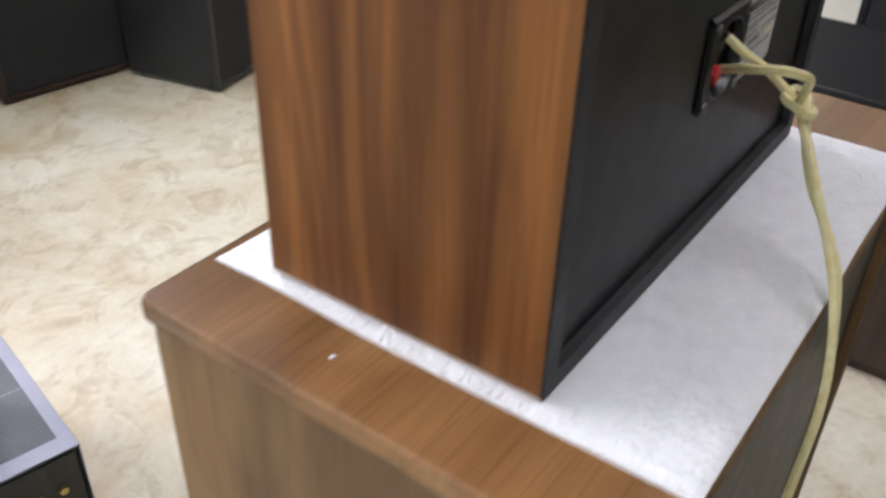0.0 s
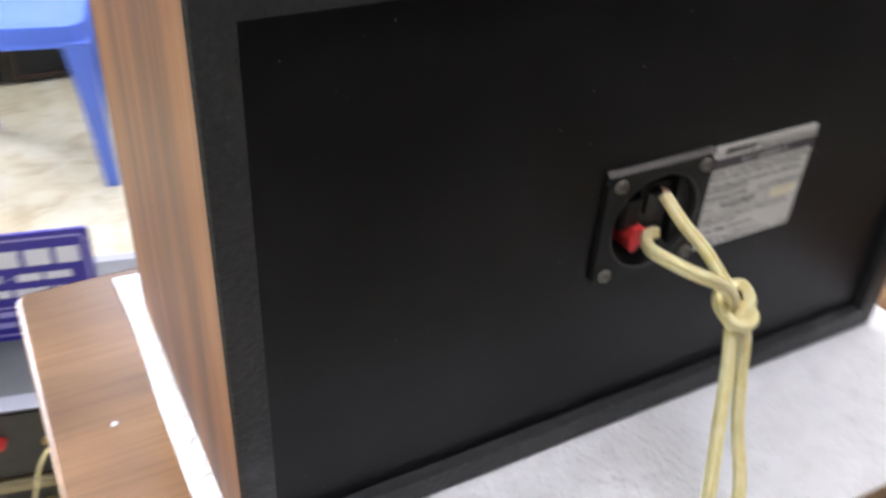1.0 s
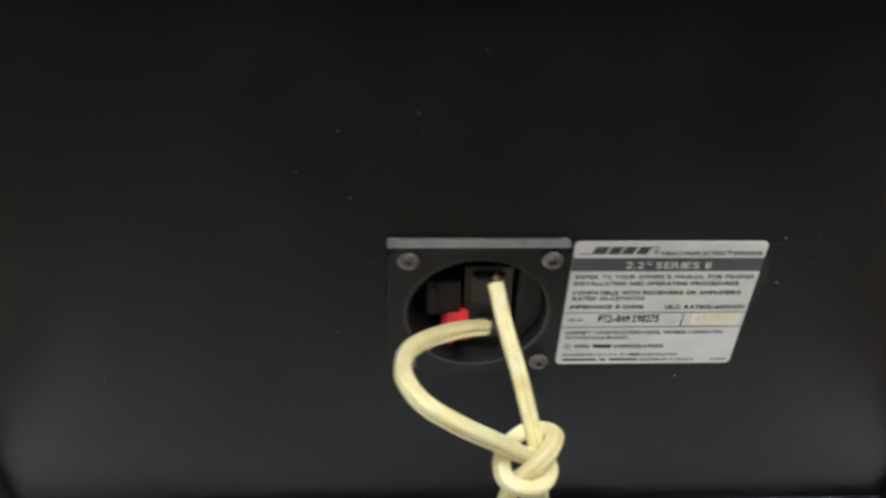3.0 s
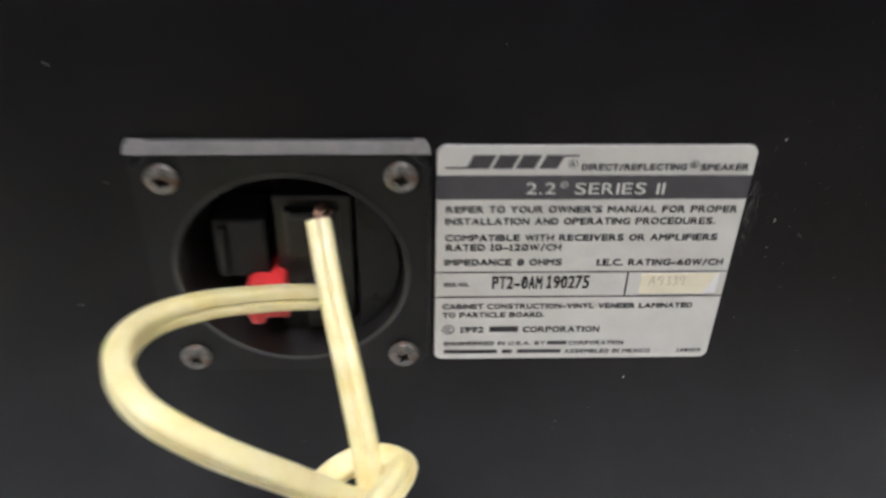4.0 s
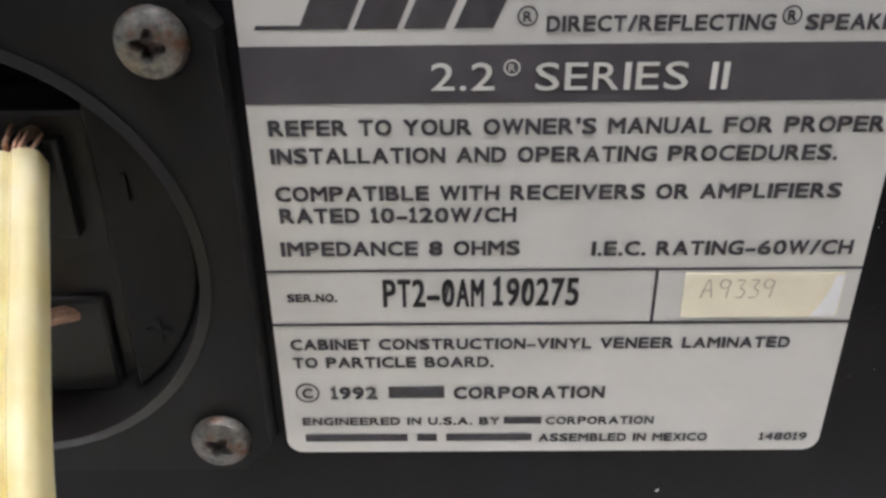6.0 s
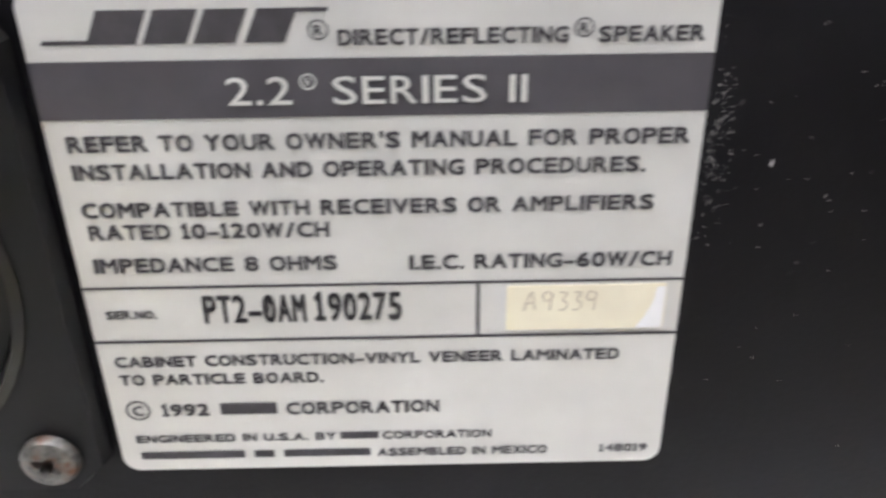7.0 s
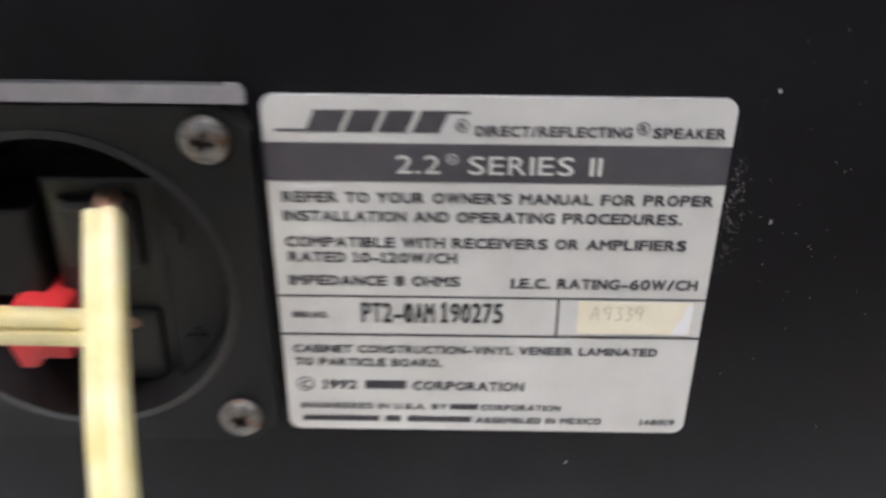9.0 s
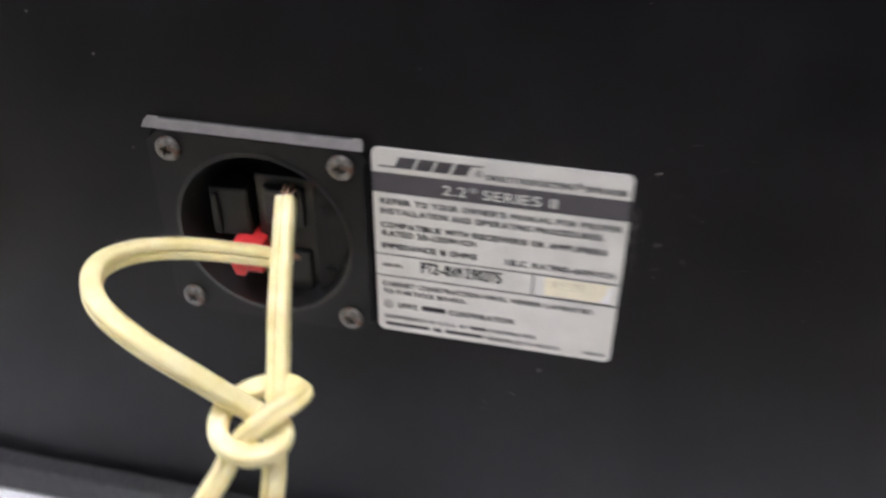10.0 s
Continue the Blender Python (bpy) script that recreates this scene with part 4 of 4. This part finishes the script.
cover = part("top_cover", boxes([(-0.205, 0.205, -0.003, 0.335, AMP_H - 0.0035, AMP_H)], 0.0008), SILVER, amp, "folded silver-grey steel cover")
for y0, y1 in ((0.026, 0.150), (0.153, 0.316)):
    part("vent_grille", box(-0.186, 0.186, y0, y1, AMP_H - 0.001, AMP_H + 0.0005), MESH, cover, "dark grey perforated vent")
part("side_cover", box(-0.205, -0.2035, 0.0, 0.335, 0.012, AMP_H - 0.0038), SILVER, amp)
part("side_cover", box(0.2035, 0.205, 0.0, 0.335, 0.012, AMP_H - 0.0038), SILVER, amp)
part("rear_panel", box(-0.196, 0.196, 0.001, 0.0045, 0.014, AMP_H - 0.012, 0.001), DARKSTEEL, amp)
for k in range(6):
    part("speaker_terminal", merge(cyl((-0.15 + 0.028 * k, -0.012, AMP_H * 0.6), (-0.15 + 0.028 * k, 0.0008, AMP_H * 0.6), 0.008, n=12, bevel=0.001), cyl((-0.15 + 0.028 * k, -0.016, AMP_H * 0.6), (-0.15 + 0.028 * k, -0.012, AMP_H * 0.6), 0.004, n=10)), RED if k == 5 else (BEIGE if k % 2 else RUBBER), amp)
for k in range(5):
    part("socket", cyl((0.05 + 0.03 * k, -0.006, AMP_H * 0.55), (0.05 + 0.03 * k, 0.0008, AMP_H * 0.55), 0.006, n=12), BRASS, amp)
for x in (-0.17, 0.17):
    for y in (0.04, 0.29):
        part("foot", cyl((x, y, -0.0008), (x, y, 0.011), 0.014, n=14), RUBBER, amp)
M_amp = pose(AX, AY, FLOOR, 0, 0, ATURN)
wire = thing("amplifier_cable", "cream cable hanging from the amplifier terminals", "cable")
wp = [M_amp @ Vector(p) for p in ((0.077, -0.010, 0.188), (0.072, -0.030, 0.196), (0.045, -0.044, 0.165), (0.020, -0.055, 0.09), (-0.01, -0.07, 0.03), (-0.06, -0.10, 0.0042), (-0.22, -0.14, 0.0042), (-0.34, 0.05, 0.0042))]
part("sheath", sweep(smooth_line(wp, 8), cord(0.0046, 0.0036, 0.0014), (1, 0, 0)), CABLE, wire, smooth=60)

wire = thing("amplifier_cable", "short cream cable hanging from the amplifier to the floor", "cable")
wp = [M_amp @ Vector(p) for p in ((-0.068, -0.008, 0.190), (-0.070, -0.022, 0.196), (-0.080, -0.032, 0.170), (-0.100, -0.039, 0.100), (-0.115, -0.046, 0.050), (-0.135, -0.065, 0.012), (-0.200, -0.110, 0.0042), (-0.300, -0.120, 0.0042))]
part("sheath", sweep(smooth_line(wp, 8), cord(0.0046, 0.0036, 0.0014), (1, 0, 0)), CABLE, wire, smooth=60)

SGN = thing("desk_sign", "indigo desk sign with white lettering on the amplifier", "sign", (-0.385, 0.868, AT + 0.0006), ATURN)
SW, SH, SLEAN = 0.295, 0.172, 6
lean = Matrix.Rotation(radians(-SLEAN), 4, "X")


def sign_part(name, bm, mat, parent, label=""):
    bm.transform(lean)
    return part(name, bm, mat, parent, label)


board = sign_part("board", outline(rounded(-SW / 2, SW / 2, 0.0, SH, 0.006), 0.0, 0.006), SIGNBLUE, SGN, "indigo board with lilac border")
part("stand", outline([(-SW / 2 + 0.02, 0.0), (SW / 2 - 0.02, 0.0), (SW / 2 - 0.02, 0.004), (-SW / 2 + 0.02, 0.004)], 0.008, 0.07), SIGNBLUE, SGN)
SY = -0.0006


def frame_line(x0, x1, z0, z1, w):
    bm = bmesh.new()
    o, i = rounded(x0, x1, z0, z1, 0.010), rounded(x0 + w, x1 - w, z0 + w, z1 - w, 0.010 - w)
    a = [bm.verts.new((x, SY, z)) for x, z in o]
    b = [bm.verts.new((x, SY, z)) for x, z in i]
    for k in range(len(a)):
        bm.faces.new((a[k], b[k], b[(k + 1) % len(a)], a[(k + 1) % len(a)]))
    return bm


sign_part("border", frame_line(-SW / 2 + 0.007, SW / 2 - 0.007, 0.008, SH - 0.008, 0.003), SIGNEDGE, board)
sign_part("rule", flat([(-SW / 2 + 0.010, 0.054), (SW / 2 - 0.010, 0.054), (SW / 2 - 0.010, 0.057), (-SW / 2 + 0.010, 0.057)], SY), SIGNEDGE, board)
sign_part("sign_text", lettering("\u0110I\u1ec6N M\u00c1Y", -0.134, -0.050, 0.119, 0.147, SY, 0.05), SIGNWHITE, board)


def word_bars(rows):
    bm = bmesh.new()
    for x0, x1, z0, z1 in rows:
        merge(bm, flat([(x0, z0), (x1, z0), (x1, z1), (x0, z1)], SY))
    return bm


for x0, x1 in ((-0.045, -0.004), (0.004, 0.050), (0.058, 0.092), (0.099, 0.130)):
    sign_part("word_bar", word_bars([(x0, x1, 0.120, 0.146)]), SIGNWHITE, board)
for row in ([(-0.105, -0.050, 0.096, 0.108), (-0.045, -0.012, 0.096, 0.108), (-0.007, 0.022, 0.096, 0.108), (0.030, 0.034, 0.101, 0.103), (0.042, 0.075, 0.096, 0.108), (0.08, 0.115, 0.096, 0.108)],
            [(-0.108, -0.085, 0.072, 0.084), (-0.079, -0.030, 0.072, 0.084), (-0.024, 0.004, 0.072, 0.084), (0.012, 0.030, 0.072, 0.084), (0.036, 0.082, 0.072, 0.084), (0.088, 0.115, 0.072, 0.084)]):
    for r in row:
        sign_part("word_bar", word_bars([r]), SIGNWHITE, board)
for z, xs in ((0.040, ((-0.112, -0.09), (-0.085, -0.05), (-0.045, 0.0), (0.006, 0.05), (0.056, 0.11))), (0.022, ((-0.09, -0.07), (-0.066, -0.02), (-0.015, 0.03), (0.035, 0.08)))):
    for x0, x1 in xs:
        sign_part("word_bar", word_bars([(x0, x1, z, z + 0.009)]), SIGNEDGE, board)

# ---------------------------------------------------------------- plastic stool
STX, STY, STH = -0.216, 1.815, 0.385
stool = thing("plastic_stool", "low blue moulded plastic stool", "stool", (STX, STY, FLOOR), -13)


def seat_mesh():
    bm = bmesh.new()
    rings = []
    for s, z in ((0.0, STH - 0.006), (0.6, STH - 0.006), (0.93, STH - 0.003), (0.985, STH), (1.0, STH - 0.004), (1.01, STH - 0.030), (1.030, STH - 0.042), (1.040, STH - 0.044), (1.02, STH - 0.042), (0.99, STH - 0.028), (0.97, STH - 0.012), (0.0, STH - 0.012)):
        r = max(s, 0.002) * 0.150
        rings.append([bm.verts.new((x, y, z)) for x, y in rounded(-r, r, -r, r, r * 0.28, 6)])
    n = len(rings[0])
    for a, b in zip(rings, rings[1:]):
        for k in range(n):
            bm.faces.new((a[k], a[(k + 1) % n], b[(k + 1) % n], b[k]))
    bmesh.ops.recalc_face_normals(bm, faces=bm.faces[:])
    return bm


part("seat", seat_mesh(), BLUE, stool, "square seat with rolled apron", smooth=40)
for sx in (-1, 1):
    for sy in (-1, 1):
        bm = bmesh.new()
        rings = []
        for z, c, w in ((STH - 0.036, 0.136, 0.038), (0.26, 0.141, 0.031), (0.12, 0.148, 0.023), (0.0, 0.156, 0.020)):
            x, y = sx * c, sy * c
            rings.append([bm.verts.new((x + dx * w * sx, y + dy * w * sy, z)) for dx, dy in ((0.5, 0.5), (-1.0, 0.5), (-1.0, 0.30), (0.22, 0.22), (0.30, -1.0), (0.5, -1.0))])
        for a, b in zip(rings, rings[1:]):
            for k in range(6):
                bm.faces.new((a[k], a[(k + 1) % 6], b[(k + 1) % 6], b[k]))
        bm.faces.new(rings[0])
        bm.faces.new(rings[-1])
        bmesh.ops.recalc_face_normals(bm, faces=bm.faces[:])
        bmesh.ops.bevel(bm, geom=bm.edges[:], offset=0.0015, segments=1, affect="EDGES")
        part("leg", bm, BLUE, stool, smooth=40)

# ---------------------------------------------------------------- dark speakers along the wall


def box_speaker(label, x, y, w, d, h, turn, body, front, woofer=True, z=FLOOR):
    """A loudspeaker box: body, front cloth, feet and a driver behind a ring. Its front faces -y."""
    s = thing("loudspeaker", label, "speaker", (x, y, z), turn, group="speakers along the wall")
    part("cabinet", box(-w / 2, w / 2, 0.012, d, 0.012, h, 0.004), body, s)
    part("front_frame", boxes([(-w / 2, -w / 2 + 0.016, -0.004, 0.0115, 0.012, h), (w / 2 - 0.016, w / 2, -0.004, 0.0115, 0.012, h), (-w / 2 + 0.0162, w / 2 - 0.0162, -0.004, 0.0115, 0.012, 0.028), (-w / 2 + 0.0162, w / 2 - 0.0162, -0.004, 0.0115, h - 0.016, h)], 0.001), body, s)
    part("grille", box(-w / 2 + 0.0164, w / 2 - 0.0164, -0.001, 0.0112, 0.0284, h - 0.0164, 0.002), front, s)
    if woofer:
        r = min(w, h) * 0.27
        part("driver", merge(cyl((0, -0.006, h * 0.5), (0, -0.0012, h * 0.5), r, n=28, bevel=0.001), cyl((0, -0.010, h * 0.5), (0, -0.0062, h * 0.5), r * 0.3, r * 0.45, 20)), RUBBER, s, smooth=35)
    for fx in (-w / 2 + 0.03, w / 2 - 0.03):
        for fy in (0.04, d - 0.03):
            part("foot", cyl((fx, fy, 0), (fx, fy, 0.013), 0.012, n=12), RUBBER, s)
    return s


box_speaker("tall dark brown wooden speaker with black cloth front", 0.77, 2.13, 0.44, 0.34, 0.75, -8, DARKWOOD, CLOTH, False)
box_speaker("black lacquered speaker box standing near the wall", 1.16, 1.80, 0.36, 0.32, 0.62, 12, BLACKBOX, CLOTH, False)
box_speaker("low grey-fronted speaker with black driver on the floor", 0.36, 2.20, 0.30, 0.30, 0.215, -4, BLACKBOX, GREYFRONT, True)
box_speaker("black speaker box standing on a low grey-fronted one", 0.36, 2.20, 0.30, 0.30, 0.36, -4, BLACKBOX, CLOTH, False, FLOOR + 0.2155)
box_speaker("black speaker box with cloth front", 0.08, 2.19, 0.26, 0.30, 0.55, -3, BLACKBOX, CLOTH, False)
bs = box_speaker("black speaker with small round badge", -0.44, 2.27, 0.36, 0.32, 0.60, -3, BLACKBOX, CLOTH, False)
part("badge", cyl((-0.075, -0.003, 0.045), (-0.075, -0.0012, 0.045), 0.010, n=16), KNOB, bs, "small silver round badge")
box_speaker("tall dark reddish-brown speaker with black cloth", -1.16, 2.445, 0.42, 0.28, 0.95, -8, DARKWOOD, CLOTH, False)
box_speaker("narrow dark reddish-brown speaker between black ones", -0.152, 2.25, 0.19, 0.30, 0.56, -3, DARKWOOD, CLOTH, False)

# cables and a plug adapter on the floor
fc = thing("power_cable", "thin grey power cable lying on the floor", "cable")
z = FLOOR + 0.004
part("sheath", sweep(smooth_line([(-0.55, 2.30, z + 0.03), (-0.555, 2.22, z + 0.004), (-0.56, 2.09, z), (-0.605, 1.985, z), (-0.666, 1.916, z), (-0.692, 1.85, z), (-0.700, 1.785, z)], 8), circle(0.0045, 10), (1, 0, 0)), GREYCABLE, fc, smooth=60)
part("plug", box(-0.712, -0.690, 1.748, 1.786, FLOOR + 0.0005, FLOOR + 0.016, 0.004), RUBBER, fc, "small black plug")
fy = thing("floor_cable", "cream twin-core cable lying in loops on the floor", "cable")
z = FLOOR + 0.0035
part("sheath", sweep(smooth_line([(-0.825, 1.395, z + 0.012), (-0.809, 1.354, z), (-0.815, 1.300, z), (-0.860, 1.230, z), (-0.950, 1.180, z), (-1.000, 1.110, z), (-0.930, 1.085, z), (-0.813, 1.160, z), (-0.776, 1.200, z), (-0.736, 1.262, z), (-0.670, 1.340, z), (-0.610, 1.290, z),
                                  (-0.630, 1.150, z), (-0.665, 1.060, z), (-0.708, 1.009, z), (-0.750, 0.932, z), (-0.850, 0.850, z), (-1.100, 0.800, z)], 8), cord(0.0060, 0.0050), (0, 1, 0)), CABLE, fy, smooth=60)
part("plug", box(-0.822, -0.790, 1.128, 1.158, FLOOR + 0.0005, FLOOR + 0.022, 0.005), RUBBER, fy, "small dark plug")
ad = thing("plug_adapter", "black plug adapter lying on the floor", "adapter", (-0.848, 1.425, FLOOR), 12)
part("body", box(-0.035, 0.035, -0.028, 0.028, 0.0, 0.045, 0.005), RUBBER, ad)
part("lid", box(-0.030, 0.030, -0.023, 0.023, 0.0452, 0.050, 0.002), GREYFRONT, ad)

# ---------------------------------------------------------------- hi-fi stack beside the floor speaker
HX, HY, HT = 0.93, 0.05, 0.0


def hifi_unit(label, z0, z1, body, face, knobs, w=0.43, d=0.36):
    """A hi-fi unit whose front faces -x."""
    u = thing("hifi_unit", label, "hi-fi unit", (HX, HY, z0), HT, group="stacked hi-fi units")
    h = z1 - z0
    part("case", box(0.004, d, -w / 2, w / 2, 0.010, h - 0.001, 0.002), body, u)
    f = part("front_panel", box(-0.008, 0.0035, -w / 2, w / 2, 0.010, h - 0.001, 0.002), face, u)
    for k in range(knobs):
        y = -w / 2 + 0.05 + k * (w - 0.1) / max(1, knobs - 1)
        part("knob", cyl((-0.024, y, h * 0.45), (-0.0085, y, h * 0.45), 0.011, n=20, bevel=0.0015), KNOB, f, smooth=35)
    part("display", box(-0.0098, -0.0084, -w * 0.2, w * 0.2, h * 0.65, h * 0.85), RUBBER, f)
    for x in (0.04, d - 0.04):
        for y in (-w / 2 + 0.04, w / 2 - 0.04):
            part("foot", cyl((x, y, -0.0006), (x, y, 0.011), 0.014, n=12), RUBBER, u)
    return u


rack = thing("low_cabinet", "dark wooden low cabinet carrying hi-fi units", "cabinet", (HX + 0.18, HY, FLOOR), HT)
part("body", box(-0.22, 0.22, -0.26, 0.26, 0.0, 0.36, 0.004), DARKWOOD, rack)
part("cabinet_door", box(-0.236, -0.221, -0.255, -0.003, 0.03, 0.34, 0.002), DARKWOOD, rack)
part("cabinet_door", box(-0.236, -0.221, 0.003, 0.255, 0.03, 0.34, 0.002), DARKWOOD, rack)
hifi_unit("dark grey hi-fi receiver with knobs", FLOOR + 0.3606, FLOOR + 0.43, BLACKMATTE, GREYFRONT, 5)
hifi_unit("black hi-fi amplifier with one large display", FLOOR + 0.4312, FLOOR + 0.505, BLACKMATTE, BLACKBOX, 3)
box_speaker("tall black speaker behind the hi-fi units", 1.45, -0.06, 0.50, 0.36, 1.15, -90, BLACKBOX, CLOTH, False)
